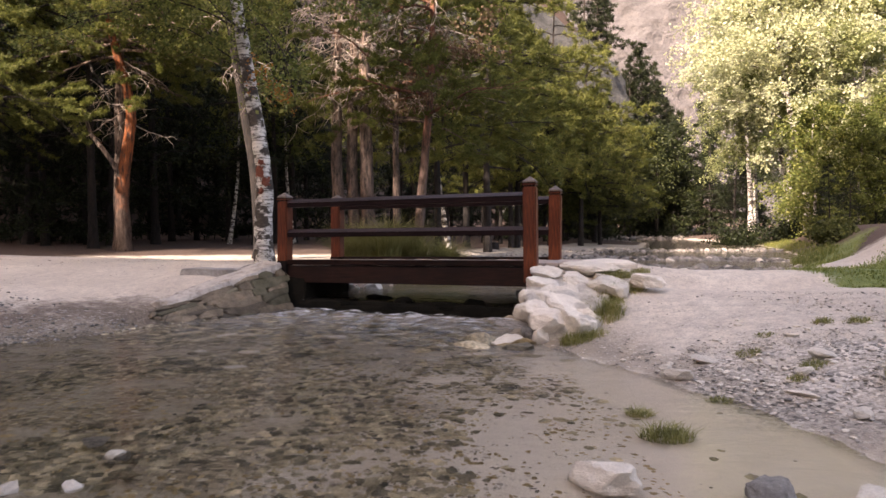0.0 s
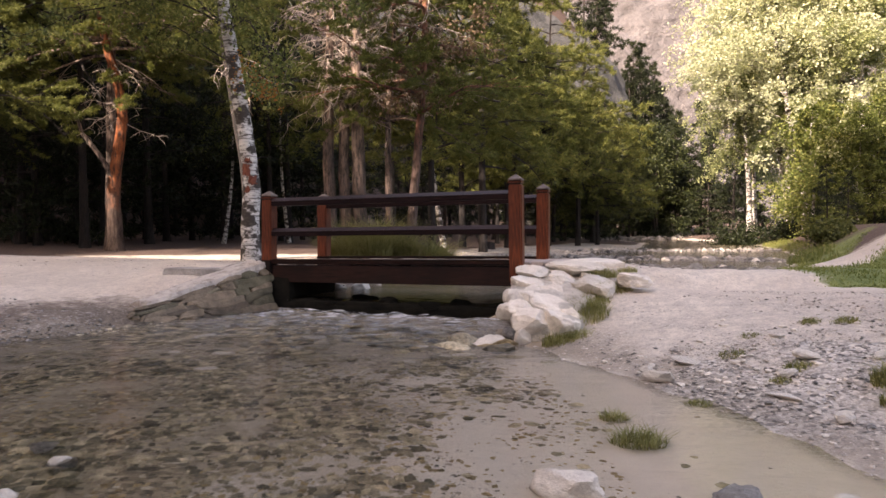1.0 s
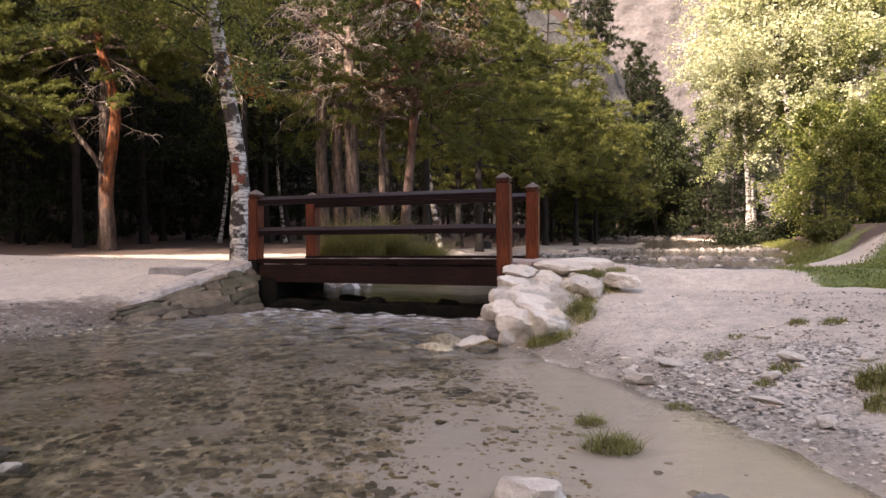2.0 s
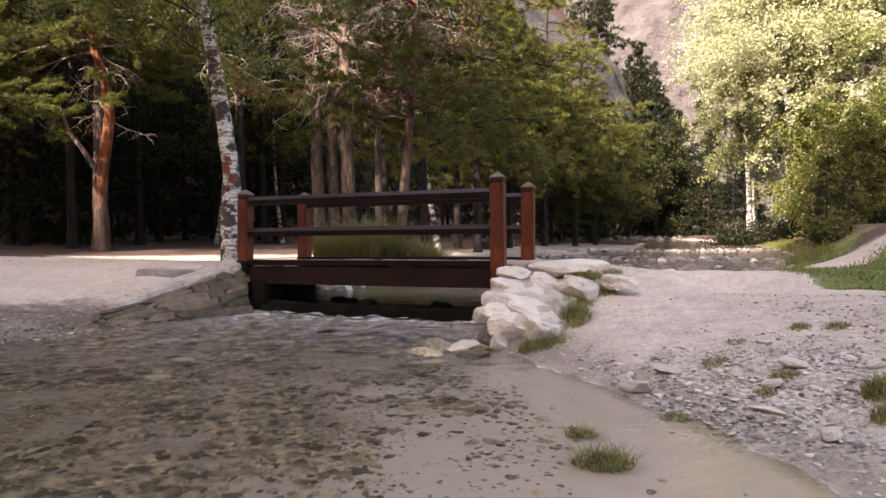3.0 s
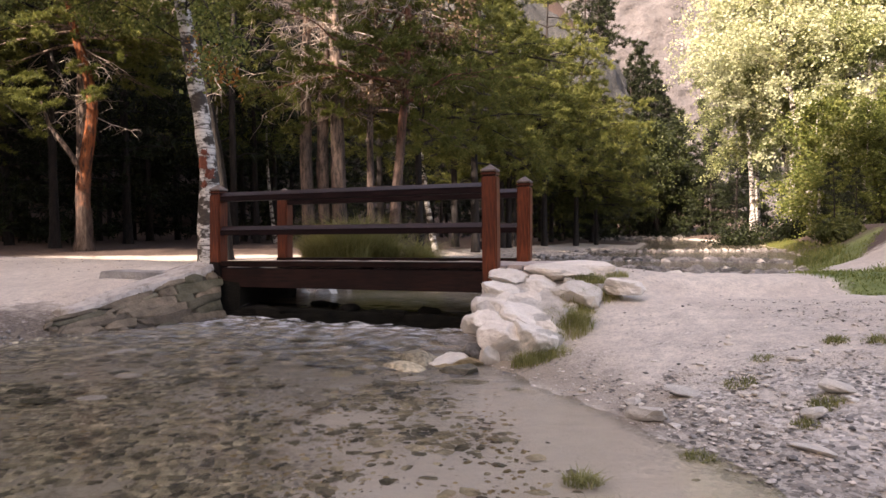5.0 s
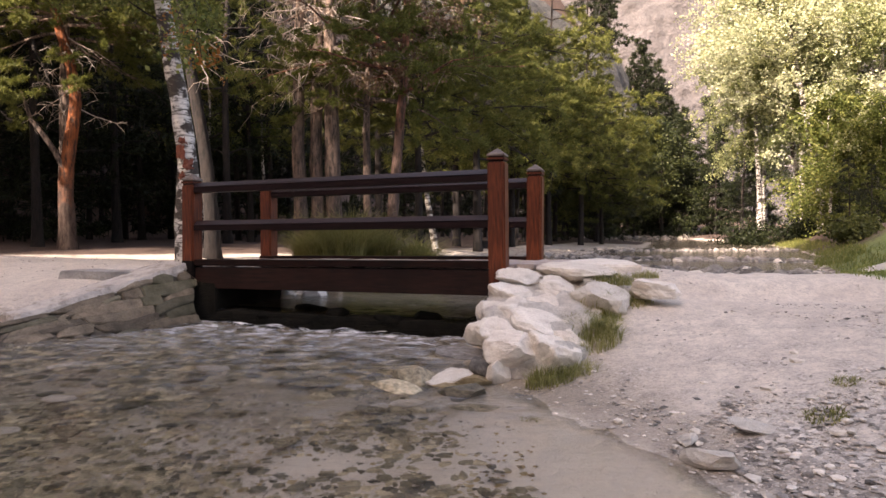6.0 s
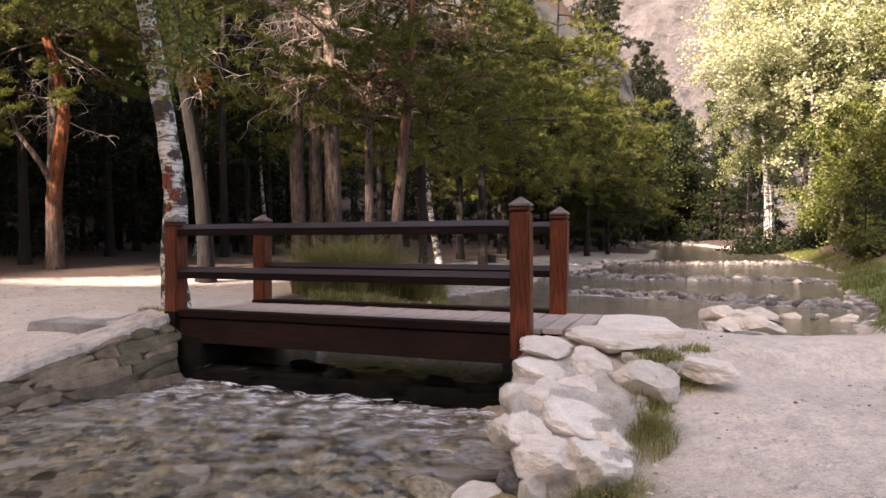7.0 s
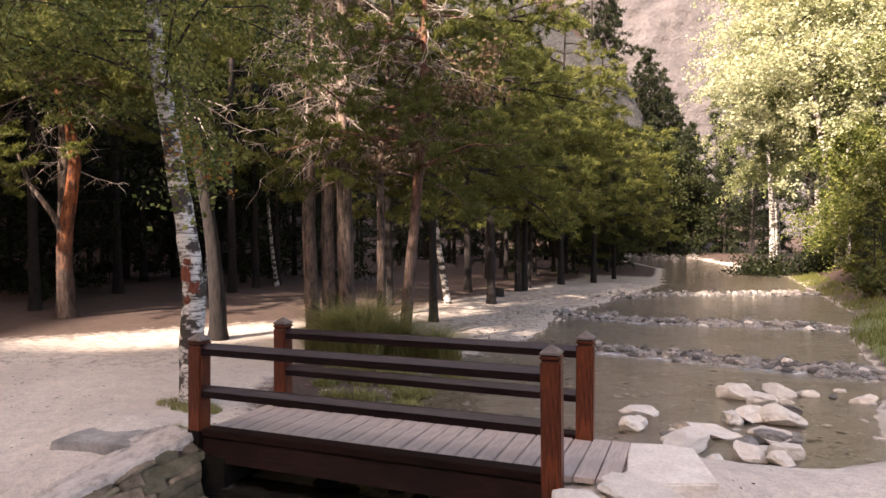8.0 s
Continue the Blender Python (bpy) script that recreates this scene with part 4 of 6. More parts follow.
def broadleaf(name, label, seed, line, r0, r1, crown_from, reach, limbs, bark, leaf, leaf_n, leaf_size, droop=1.0, clump=0.22, group="", twig_len=0.5, sides=12, near=False):
    """A birch: pale stem, rising limbs, hanging sprays of small leaves."""
    rng = np.random.default_rng(seed)
    tree = new(name)
    p, r, (v, f) = stem(line, r0, r1, sides, 0.07 if near else 0.04, seed, steps=40 if near else 26)
    wood, green = Geo(), Geo()
    wood.add(v, f)
    top = p[-1, 2]
    for k in range(limbs):
        zi = crown_from + (top - crown_from) * rng.uniform(0, 1) ** 0.9
        c = np.array([np.interp(zi, p[:, 2], p[:, 0]), np.interp(zi, p[:, 2], p[:, 1]), zi])
        frac = (zi - crown_from) / (top - crown_from)
        ln = reach * (0.55 + 0.6 * math.sin(math.pi * min(1, 0.25 + 0.7 * frac))) * rng.uniform(0.6, 1.1) * (1.1 - 0.6 * frac)
        bp = branch_path(rng, c, rng.uniform(0, 2 * np.pi), rng.uniform(0.1, 0.9), ln, droop, 8, 0.14)
        dark = Geo() if near else wood
        dark.add(*tube(bp, np.linspace(0.0045 * ln + 0.003, 0.003, len(bp)), 5 if near else 3))
        sprays = int(6 + ln * 4) if near else int(5 + ln * 2.4)
        for s in range(sprays):
            kk = rng.uniform(0.2, 1.0) * (len(bp) - 1.01)
            i0 = int(kk)
            q = bp[i0] + (bp[i0 + 1] - bp[i0]) * (kk - i0)
            tw = branch_path(rng, q, rng.uniform(0, 6.28), rng.uniform(-0.7, 0.4), twig_len * rng.uniform(0.5, 1.4), droop, 5, 0.2)
            if near:
                dark.add(*tube(tw, np.linspace(0.005, 0.002, len(tw)), 3))
            m = max(4, int(leaf_n / limbs / sprays))
            jj = rng.uniform(0.1, 1.0, m) * (len(tw) - 1.01)
            ii = jj.astype(int)
            at = tw[ii] + (tw[ii + 1] - tw[ii]) * (jj - ii)[:, None] + rng.normal(size=(m, 3)) * clump * 0.5
            green.add(*leaves(rng, at, leaf_size))
        if near:
            part("limb", dark, M_SHADED_DARK_BARK, tree)
    part("trunk", wood, bark, tree)
    part("crown", green, leaf, tree)
    return tagged(tree, label, "tree", group)


def ground_at(x, y):
    return float(land(np.array([x]), np.array([y]))[0])


def stand(tree, x, y, turn=0.0, size=1.0):
    tree.matrix_world = Matrix.Translation((x, y, ground_at(x, y))) @ Matrix.Rotation(turn, 4, "Z") @ Matrix.Scale(size, 4)
    return tree


# the leaning birch beside the bridge, and the pine behind it
birch = broadleaf("birch_tree", "leaning white-barked birch with a torn rust-red patch, beside the bridge", 21,
                  [(0, 0, -0.2), (-0.05, 0, 0.35), (-0.05, 0, 0.75), (0.0, 0, 1.5), (-0.10, 0, 2.0), (-0.17, 0, 2.4), (-0.27, 0, 3.1), (-0.37, 0, 3.7), (-0.47, 0, 4.3), (-0.62, 0.1, 6.5), (-0.6, 0.1, 8.0)], 0.148, 0.05, 2.95, 2.9, 64, M_BIRCH_BARK, M_BIRCH_LEAF, 62000, 0.055, 0.7, 0.16, near=True)
stand(birch, -2.72, 10.0)
twin = conifer("pine_tree", "crooked grey-brown pine standing behind the birch", 33, 10.0, 0.16, 5.2, 1.8, 9, M_SHADED_DARK_BARK, M_NEEDLE,
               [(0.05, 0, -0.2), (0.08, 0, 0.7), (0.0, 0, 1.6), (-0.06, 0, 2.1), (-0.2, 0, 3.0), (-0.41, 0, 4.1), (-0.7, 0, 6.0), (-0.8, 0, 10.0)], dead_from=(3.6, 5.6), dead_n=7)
stand(twin, -4.19, 14.65)
# orange pine with a fork
pine_l = conifer("pine_tree", "pine with flaking orange bark and a low bare fork", 41, 11.0, 0.19, 5.0, 3.3, 15, M_PINE_BARK, M_NEEDLE,
                 [(-0.09, 0, -0.2), (-0.12, 0, 1.0), (-0.17, 0, 1.9), (0.0, 0, 2.5), (0.19, 0, 3.3), (0.17, 0, 4.0), (-0.12, 0, 4.7), (-0.4, 0, 5.6), (-0.6, 0, 11.0)], dead_from=(3.2, 5.0), dead_n=9, peak=0.12, limb_bark=M_GREY_BARK)
stand(pine_l, -8.17, 16.8)
for seed, x, y, h, r0, frm, reach, wh, dead in ((51, -9.6, 17.8, 11, 0.13, 4.9, 3.2, 13, 14), (57, -8.62, 17.3, 12, 0.17, 5.2, 2.9, 15, 6), (58, -11.4, 15.6, 11, 0.16, 3.4, 3.0, 15, 6), (52, -2.26, 14.5, 12, 0.15, 6.2, 2.3, 7, 44), (53, -1.95, 14.62, 13, 0.15, 6.9, 2.2, 7, 44), (54, -1.66, 14.6, 13, 0.18, 5.9, 2.6, 7, 40),
                                               (55, -0.62, 14.4, 11, 0.12, 3.5, 2.8, 14, 26), (56, -1.05, 14.9, 8, 0.10, 3.2, 2.2, 10, 10), (59, -0.12, 17.6, 10, 0.11, 3.0, 2.8, 14, 8)):
    line = [(0, 0, -0.2), (0.2, 0, 2.2), (0.36, 0, 4.0), (0.40, 0, 5.6), (0.4, 0.1, h)] if seed == 55 else {52: [(0, 0, -0.2), (-0.12, 0, 2.0), (-0.08, 0, 4.5), (0.1, 0, h)], 53: [(0, 0, -0.2), (-0.12, 0, 2.2), (-0.05, 0, 4.0), (0.0, 0, h)], 54: [(0, 0, -0.2), (-0.06, 0, 2.2), (-0.10, 0, 4.0), (-0.05, 0, h)]}.get(seed)
    t = conifer("pine_tree", "tall pine with grey lower bark and dead twigs" if seed != 55 else "slender reddish pine with dry broken branches", seed, h, r0, frm, reach, wh,
                M_RED_BARK if seed == 55 else M_SHADED_DARK_BARK if seed in (51, 58, 59) else M_GREY_BARK, M_NEEDLE, line, dead_from=(3.4, 7.0), dead_n=dead, group="pines behind the bridge", peak=0.10, sparse=0.6 if seed in (52, 53, 54) else 0.8 if seed == 55 else 1.0)
    stand(t, x, y)
    if seed == 55:
        slender = t

# the wood: four kinds of conifer, repeated; three have shade-coloured needles
kinds = [conifer("forest_pine", "forest pine with a bare lower stem, coloured as in shade", 60 + k, h, 0.13, frm, reach, wh, M_SHADED_DARK_BARK, leaf, tuft_n=tn, blade=(0.22, 0.028) if k == 1 else (0.30, 0.065), blades=8 if k == 1 else 4, twigs=False, group="forest pines", droop=dr)
         for k, (h, frm, reach, wh, leaf, tn, dr) in enumerate(((13, 2.8, 2.6, 13, M_NEEDLE_SHADED, 12, 0.6), (11, 4.2, 3.0, 12, M_NEEDLE, 18, 0.5), (15, 3.6, 2.6, 13, M_NEEDLE_SHADED, 12, 0.6), (9, 0.7, 2.3, 13, M_NEEDLE_SHADED, 11, 0.8)))]
spruce = conifer("forest_spruce", "dense spruce standing upstream, coloured as in shade", 71, 11, 0.14, 0.9, 2.5, 17, M_SHADED_DARK_BARK, M_NEEDLE_SHADED, tuft_n=15, blade=(0.38, 0.095), blades=4, twigs=False, group="dark spruces", droop=0.8)
rng_w = random.Random(77)
spots = [(-6.5, 22.6), (-6.2, 24.1), (-5.8, 25.3), (-12, 27), (1.9, 30), (2.6, 29.4), (4.1, 31.6), (5.6, 35.6), (6.9, 37.2), (-1.4, 20.5), (0.9, 24.5), (3.2, 26.5), (8.5, 40), (10, 44), (11, 49), (-12, 19.6), (-13.2, 20.6), (-12.4, 22.2), (-14, 22.4), (-11.3, 20.6), (-14.6, 24.2), (-10.4, 20.2), (-15.4, 22.2)]


def place_trees(count, x0, x1, y0, y1, gap, allowed):
    done, tries = 0, 0
    while done < count and tries < 6000:
        tries += 1
        x, y = rng_w.uniform(x0, x1), rng_w.uniform(y0, y1)
        if allowed(x, y) and min((x - a) ** 2 + (y - b) ** 2 for a, b in spots) > gap * gap:
            spots.append((x, y))
            done += 1


def off_water(x, y, gap):
    return float(shore_distance(np.array([x]), np.array([y]))[0]) > gap


place_trees(36, -30, -8, 20, 36, 1.3, lambda x, y: y > 17.5 - 0.25 * x)
place_trees(48, -26, 14, 19, 56, 1.5, lambda x, y: off_water(x, y, 2.6) and y > 21 - 0.30 * x + 0.2 * max(x, 0) and x < 14)
place_trees(9, 20, 40, 44, 66, 2.0, lambda x, y: off_water(x, y, 2.0))
place_trees(10, -2, 13, 45, 62, 1.8, lambda x, y: off_water(x, y, 2.6))
place_trees(12, 25, 40, 38, 50, 1.8, lambda x, y: off_water(x, y, 4.0))


def tree_size(x, y, h):
    """The wood's edge sinks towards the stream, where the younger trees stand."""
    s = rng_w.uniform(0.8, 1.15)
    if x > 1 and y < 64:
        tallest = np.interp(x / y, (0.08, 0.16, 0.24, 0.275, 0.36), (0.36, 0.28, 0.20, 0.14, 0.13)) * y + 1.0
        s = min(s, float(tallest) / h)
    return max(s, 0.45)


# past x 3.5 the shade-coloured kind replaces the bright one
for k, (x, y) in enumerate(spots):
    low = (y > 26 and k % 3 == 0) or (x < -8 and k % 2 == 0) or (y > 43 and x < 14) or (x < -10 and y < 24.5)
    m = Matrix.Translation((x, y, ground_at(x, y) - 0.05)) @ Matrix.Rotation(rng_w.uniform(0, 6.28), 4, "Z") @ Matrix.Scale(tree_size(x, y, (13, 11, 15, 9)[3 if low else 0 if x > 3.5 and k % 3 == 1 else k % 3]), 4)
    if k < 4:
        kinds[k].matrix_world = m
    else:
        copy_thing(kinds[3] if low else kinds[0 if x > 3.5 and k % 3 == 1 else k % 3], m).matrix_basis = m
# full-crowned pines at the wood's edge over the beach; farther ones get half-shaded needles
edge_pine = [conifer("edge_pine", "full-crowned green pine at the wood's edge, sunlit above", 65 + k, 9.5, 0.12, 2.5, 3.3, 15, M_SHADED_DARK_BARK, M_NEEDLE_HALF_SHADED if k else M_NEEDLE, tuft_n=34, blade=(0.17, 0.030), blades=9, group="pines at the wood's edge", droop=0.55, peak=0.22, twigs=True) for k in range(2)]
for k, (x, y, h) in enumerate(((1.5, 21.6, 11.5), (8.6, 36.5, 7.4), (2.9, 25.5, 10.2), (4.7, 28.2, 10.9), (6.3, 29.6, 9.9), (7.7, 31.8, 8.0), (3.6, 31.5, 11.0), (6.0, 34.5, 9.6), (9.8, 40.5, 9.4), (7.6, 40, 11.8))):
    m = Matrix.Translation((x, y, ground_at(x, y) - 0.05)) @ Matrix.Rotation(k * 1.9, 4, "Z") @ Matrix.Scale(h / 9.5, 4)
    if k < 2:
        edge_pine[k].matrix_world = m
    else:
        copy_thing(edge_pine[k > 4], m).matrix_basis = m
# the stand that closes the view upstream, its needles coloured for shade
stand_spots = [(12.2 + 1.75 * k, 68.5 + 1.6 * (k % 2) - (0.9 * max(k - 5, 0)), 1.1 + 0.07 * (k % 3)) for k in range(9)] + [(13 + 2.0 * k, 73 + (k % 3), 1.1 + 0.05 * (k % 2)) for k in range(8)] + [(23.8, 58, 0.8), (25.2, 60, 0.95), (26.6, 57, 0.9), (28.5, 59, 1.0), (22.5, 63, 0.95), (21.4, 66, 1.0), (24.0, 66.5, 1.05), (19.3, 65.5, 0.9)]
# conifers on the knoll by the outcrop, in the same shade-coloured needles
stand_spots += [(29.0, 123, 1.5), (31, 124, 1.45), (27, 125, 1.6), (35.4, 121, 1.35), (37.2, 122, 1.5), (38.8, 121, 1.4), (40.6, 122, 1.25), (36.2, 119, 1.2), (38.2, 118, 1.2), (40.2, 118, 1.1), (33.8, 118, 1.1), (42, 120, 1.0)]
for k, (x, y, s) in enumerate(stand_spots):
    m = Matrix.Translation((x, y, ground_at(x, y) - 0.2)) @ Matrix.Rotation(k * 2.2, 4, "Z") @ Matrix.Scale(s, 4)
    if k == 0:
        spruce.matrix_world = m
    else:
        copy_thing(spruce, m).matrix_basis = m

# broad shade-coloured trees at the bend, some added to shade the far shore
alder = broadleaf("alder_tree", "broad dark green tree with a sunlit top at the stream's bend", 95, [(0, 0, -0.3), (0.1, 0, 3), (-0.2, 0.1, 6), (0.1, 0, 10.5)], 0.2, 0.04, 2.4, 3.8, 60, M_SHADED_DARK_BARK, M_ALDER_SHADED, 13000, 0.22, 0.8, 0.4, "trees at the bend", 0.9)
for k, (x, y, s) in enumerate(((17.2, 60, 1.0), (20.3, 61.5, 1.03), (14.8, 58.5, 1.0), (12.2, 54, 0.9), (11.6, 48.5, 0.88))):
    m = Matrix.Translation((x, y, ground_at(x, y))) @ Matrix.Rotation(k * 1.7, 4, "Z") @ Matrix.Scale(s, 4)
    if k == 0:
        alder.matrix_world = m
    else:
        copy_thing(alder, m).matrix_basis = m

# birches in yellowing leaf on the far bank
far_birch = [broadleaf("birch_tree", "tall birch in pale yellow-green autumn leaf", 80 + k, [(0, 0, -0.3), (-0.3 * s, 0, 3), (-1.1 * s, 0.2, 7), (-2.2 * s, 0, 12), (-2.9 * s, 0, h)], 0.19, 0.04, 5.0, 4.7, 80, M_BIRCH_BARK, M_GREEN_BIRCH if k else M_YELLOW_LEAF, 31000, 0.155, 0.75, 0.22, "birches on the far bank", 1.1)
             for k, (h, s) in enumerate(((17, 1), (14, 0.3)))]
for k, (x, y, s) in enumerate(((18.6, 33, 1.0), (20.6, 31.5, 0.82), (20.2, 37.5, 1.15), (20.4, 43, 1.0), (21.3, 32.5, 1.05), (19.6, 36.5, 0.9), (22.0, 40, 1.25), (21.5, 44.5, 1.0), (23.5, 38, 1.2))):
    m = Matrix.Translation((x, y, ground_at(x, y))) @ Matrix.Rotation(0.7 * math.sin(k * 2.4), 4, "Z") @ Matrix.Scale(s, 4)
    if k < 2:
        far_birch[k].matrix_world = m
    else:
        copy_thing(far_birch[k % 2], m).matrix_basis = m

young_birch = broadleaf("birch_tree", "young leafy green birch below the tall birches", 86, [(0, 0, -0.2), (0.1, 0, 2), (-0.1, 0.1, 4), (0, 0, 6)], 0.08, 0.02, 0.9, 2.5, 40, M_BIRCH_BARK, M_BIRCH_LEAF, 15000, 0.12, 0.8, 0.24, "young birches", 0.8, sides=7)
for k, (x, y, s) in enumerate(((17.7, 31, 1.05), (19.0, 29.6, 0.9), (20.8, 29.8, 1.05), (19.6, 33.0, 1.1))):
    m = Matrix.Translation((x, y, ground_at(x, y))) @ Matrix.Rotation(k * 2.1, 4, "Z") @ Matrix.Scale(s, 4)
    if k == 0:
        young_birch.matrix_world = m
    else:
        copy_thing(young_birch, m).matrix_basis = m


# ---- masonry at the bridge's ends ----
def lerp(a, b, t):
    return np.asarray(a, float) * (1 - t) + np.asarray(b, float) * t


def build_wing_wall():
    """The sloping rubble wall beside the bridge, stone by stone on a mortar bed."""
    rng = np.random.default_rng(9)
    wall = new("wall_wing")
    tagged(wall, "low rubble-stone wing wall with a pale cement top", "wall", kind="structure")
    foot0, foot1 = (-1.84, 7.95, -0.06), (-2.82, 6.62, -0.06)
    top0, top1 = (-2.08, 8.18, 0.53), (-3.12, 6.92, 0.12)

    def face(s, h, out=0.0):
        q = lerp(lerp(foot0, foot1, s), lerp(top0, top1, s), h)
        return q + np.array([0.68, -0.45, 0.50]) * out
    bed = Geo()
    S, H = np.meshgrid(np.linspace(-0.02, 1.02, 40), np.linspace(0, 1.0, 14))
    q = np.array([face(s, h, -0.018 + 0.008 * rng.normal()) for s, h in zip(S.ravel(), H.ravel())])
    j, i = np.meshgrid(np.arange(13), np.arange(39), indexing="ij")
    bed.add(q, np.stack([j * 40 + i, j * 40 + i + 1, (j + 1) * 40 + i + 1, (j + 1) * 40 + i], -1).reshape(-1, 4))
    part("mortar_bed", bed, M_DARK_MORTAR, wall)
    # the pale cement shoulder on top, laid in uneven dabs
    for k in range(6):
        s0, s1 = 0.145 * k - 0.03, 0.145 * k + 0.17 + rng.uniform(0, 0.03)
        pts = []
        for s in (s0, s1):
            t = lerp(top0, top1, s)
            back = np.array([-0.80, 0.50, 0.0]) * (0.56 - 0.05 * k) * rng.uniform(0.9, 1.1)
            lip = np.array([0.8, -0.5, -0.55]) * (0.03 + 0.025 * rng.uniform())
            pts += [t + lip * 0.5 + (0, 0, 0.0), t + lip * 0.7 - (0, 0, 0.02), t + (0, 0, 0.03), t + back * 0.5 + (0, 0, 0.045), t + back + (0, 0, -0.01), t + back - (0, 0, 0.16), t - (0, 0, 0.14)]
        part("cement", lumpy_hull([tuple(v) for v in pts], 6, 0.016, 0.09, 3.0 + k), M_MORTAR, wall, "pale cement top")
    h0 = 0.0
    for r in range(6):
        tall = (0.20, 0.18, 0.16, 0.15, 0.14, 0.12)[r]
        s = -0.02 + rng.uniform(-0.05, 0)
        while s < 0.99:
            ln = 0.10 + 0.28 * rng.uniform() ** 1.4
            a, b = s + 0.010, min(s + ln - 0.010, 1.02)
            pts = []
            for ss, hh in ((a, h0), ((a + b) / 2, h0 - 0.02), (b, h0), (b, h0 + tall), ((a + b) / 2, h0 + tall + 0.02), (a, h0 + tall)):
                ss, hh = ss + rng.uniform(-0.022, 0.022), hh * 0.985 + 0.05 * math.sin(ss * 9 + r * 1.1) + rng.uniform(-0.05, 0.05)
                pts += [face(ss, hh, -0.08), face(ss, hh, rng.uniform(0.002, 0.018))]
            pts.append(face((a + b) / 2 + rng.uniform(-0.02, 0.02), h0 + tall / 2, rng.uniform(0.012, 0.030)))
            part("stone", bevelled([tuple(v) for v in pts], 0.008), M_MOSS_ROCK if rng.uniform() < 0.3 else M_WALL_STONE, wall)
            s += ln
        h0 += tall
    return wall


build_wing_wall()


def build_abutment():
    """Boulders set in cement where the bridge meets the gravel bank."""
    core = lumpy_hull([(0.76, 5.70, -0.15), (1.22, 5.45, -0.1), (1.85, 6.2, 0.0), (2.0, 7.0, 0.0), (0.98, 7.3, -0.15), (0.80, 6.5, -0.15),
                       (0.76, 5.66, 0.18), (1.20, 5.52, 0.20), (1.60, 6.26, 0.40), (1.90, 7.05, 0.575), (1.02, 7.15, 0.575), (0.80, 6.35, 0.40)], 13, 0.05, 0.16, 2.0)
    for face in core.faces:
        face.smooth = True
    tagged(part("abutment", core, M_PALE_CEMENT), "pale cemented rubble abutment under the bridge end", "abutment", kind="structure")
    spots = ((0.88, 6.25, 0.30, 0.25, 0.22, 0.17, 0.2), (0.90, 5.56, 0.17, 0.38, 0.22, 0.21, 0.25), (1.10, 5.92, 0.24, 0.42, 0.36, 0.20, 0.3), (1.26, 6.28, 0.35, 0.32, 0.30, 0.18, 0.3),
             (1.10, 6.74, 0.50, 0.46, 0.36, 0.16, 0.15), (1.55, 6.85, 0.54, 0.60, 0.42, 0.16, 0.05), (1.58, 6.28, 0.39, 0.40, 0.32, 0.30, 0.1), (1.98, 6.34, 0.46, 0.34, 0.28, 0.15, 0.1),
             (1.38, 6.58, 0.45, 0.34, 0.30, 0.14, 0.2), (0.76, 5.92, 0.20, 0.22, 0.28, 0.18, 0.2), (0.82, 5.52, 0.04, 0.14, 0.16, 0.20, 0.1), (0.72, 5.58, 0.06, 0.12, 0.12, 0.14, 0.4),
             (0.66, 5.76, 0.13, 0.34, 0.18, 0.045, 0.25), (0.58, 5.52, -0.02, 0.40, 0.24, 0.17, 0.2),
             (1.14, 5.58, 0.12, 0.34, 0.30, 0.26, 0.3), (1.40, 6.02, 0.22, 0.30, 0.34, 0.22, 0.3), (0.98, 6.48, 0.40, 0.34, 0.34, 0.18, 0.2), (1.02, 6.16, 0.30, 0.30, 0.30, 0.18, 0.3), (1.30, 5.80, 0.15, 0.26, 0.26, 0.22, 0.2), (1.72, 6.60, 0.44, 0.34, 0.30, 0.18, 0.1), (0.84, 5.80, 0.22, 0.26, 0.24, 0.18, 0.3))
    for k, (x, y, z, sx, sy, sz, tilt) in enumerate(spots):
        rock(x, y + 0.05, (sx * 1.2, sy * 1.22, sz * 1.15), M_ROW_STONE if k in (11, 12) else M_WHITE_ROCK, k + 3, 0.4 * (k % 5) - 0.6, 0.5, z + (0.01 if k < 10 or k > 13 else 0.0), "dark stone at the foot of the bridge end" if k in (11, 12) else "rounded pale boulder set beside the bridge end", "boulder", "boulders at the bridge end", tilt)


build_abutment()


def build_slab(name, label, corners, top, thick, mat, seed):
    rng = np.random.default_rng(int(seed))
    ring = [(0.5 * (a[0] + b[0]) + rng.normal() * 0.03, 0.5 * (a[1] + b[1]) + rng.normal() * 0.03) for a, b in zip(corners, corners[1:] + corners[:1])]
    bm = bevelled([(x + rng.normal() * 0.012, y + rng.normal() * 0.012, z + rng.normal() * 0.008) for x, y in list(corners) + ring for z in (top - thick, top)], 0.010)
    return tagged(part(name, bm, mat), label, "stone slab")


build_slab("stone_slab", "flat pale stone slab half buried in the sandy bank", ((-3.34, 8.20), (-2.50, 8.10), (-2.34, 8.50), (-3.15, 8.66)), 0.48, 0.14, M_GREY_ROCK, 4.0)
build_slab("stone_slab", "flat pale stone slab at the end of the bridge", ((1.44, 6.92), (2.10, 6.98), (2.18, 7.68), (1.72, 7.84)), 0.625, 0.16, M_WHITE_ROCK, 7.0)

# block added where shade lies under the bridge end, coloured near-black
build_slab("bridge_block", "stone block under the bridge end, near-black for the shade there", ((-2.04, 8.22), (-1.74, 8.10), (-1.32, 8.98), (-1.72, 9.2)), 0.37, 0.55, M_WET_SHADED, 9.0)
rr = random.Random(19)
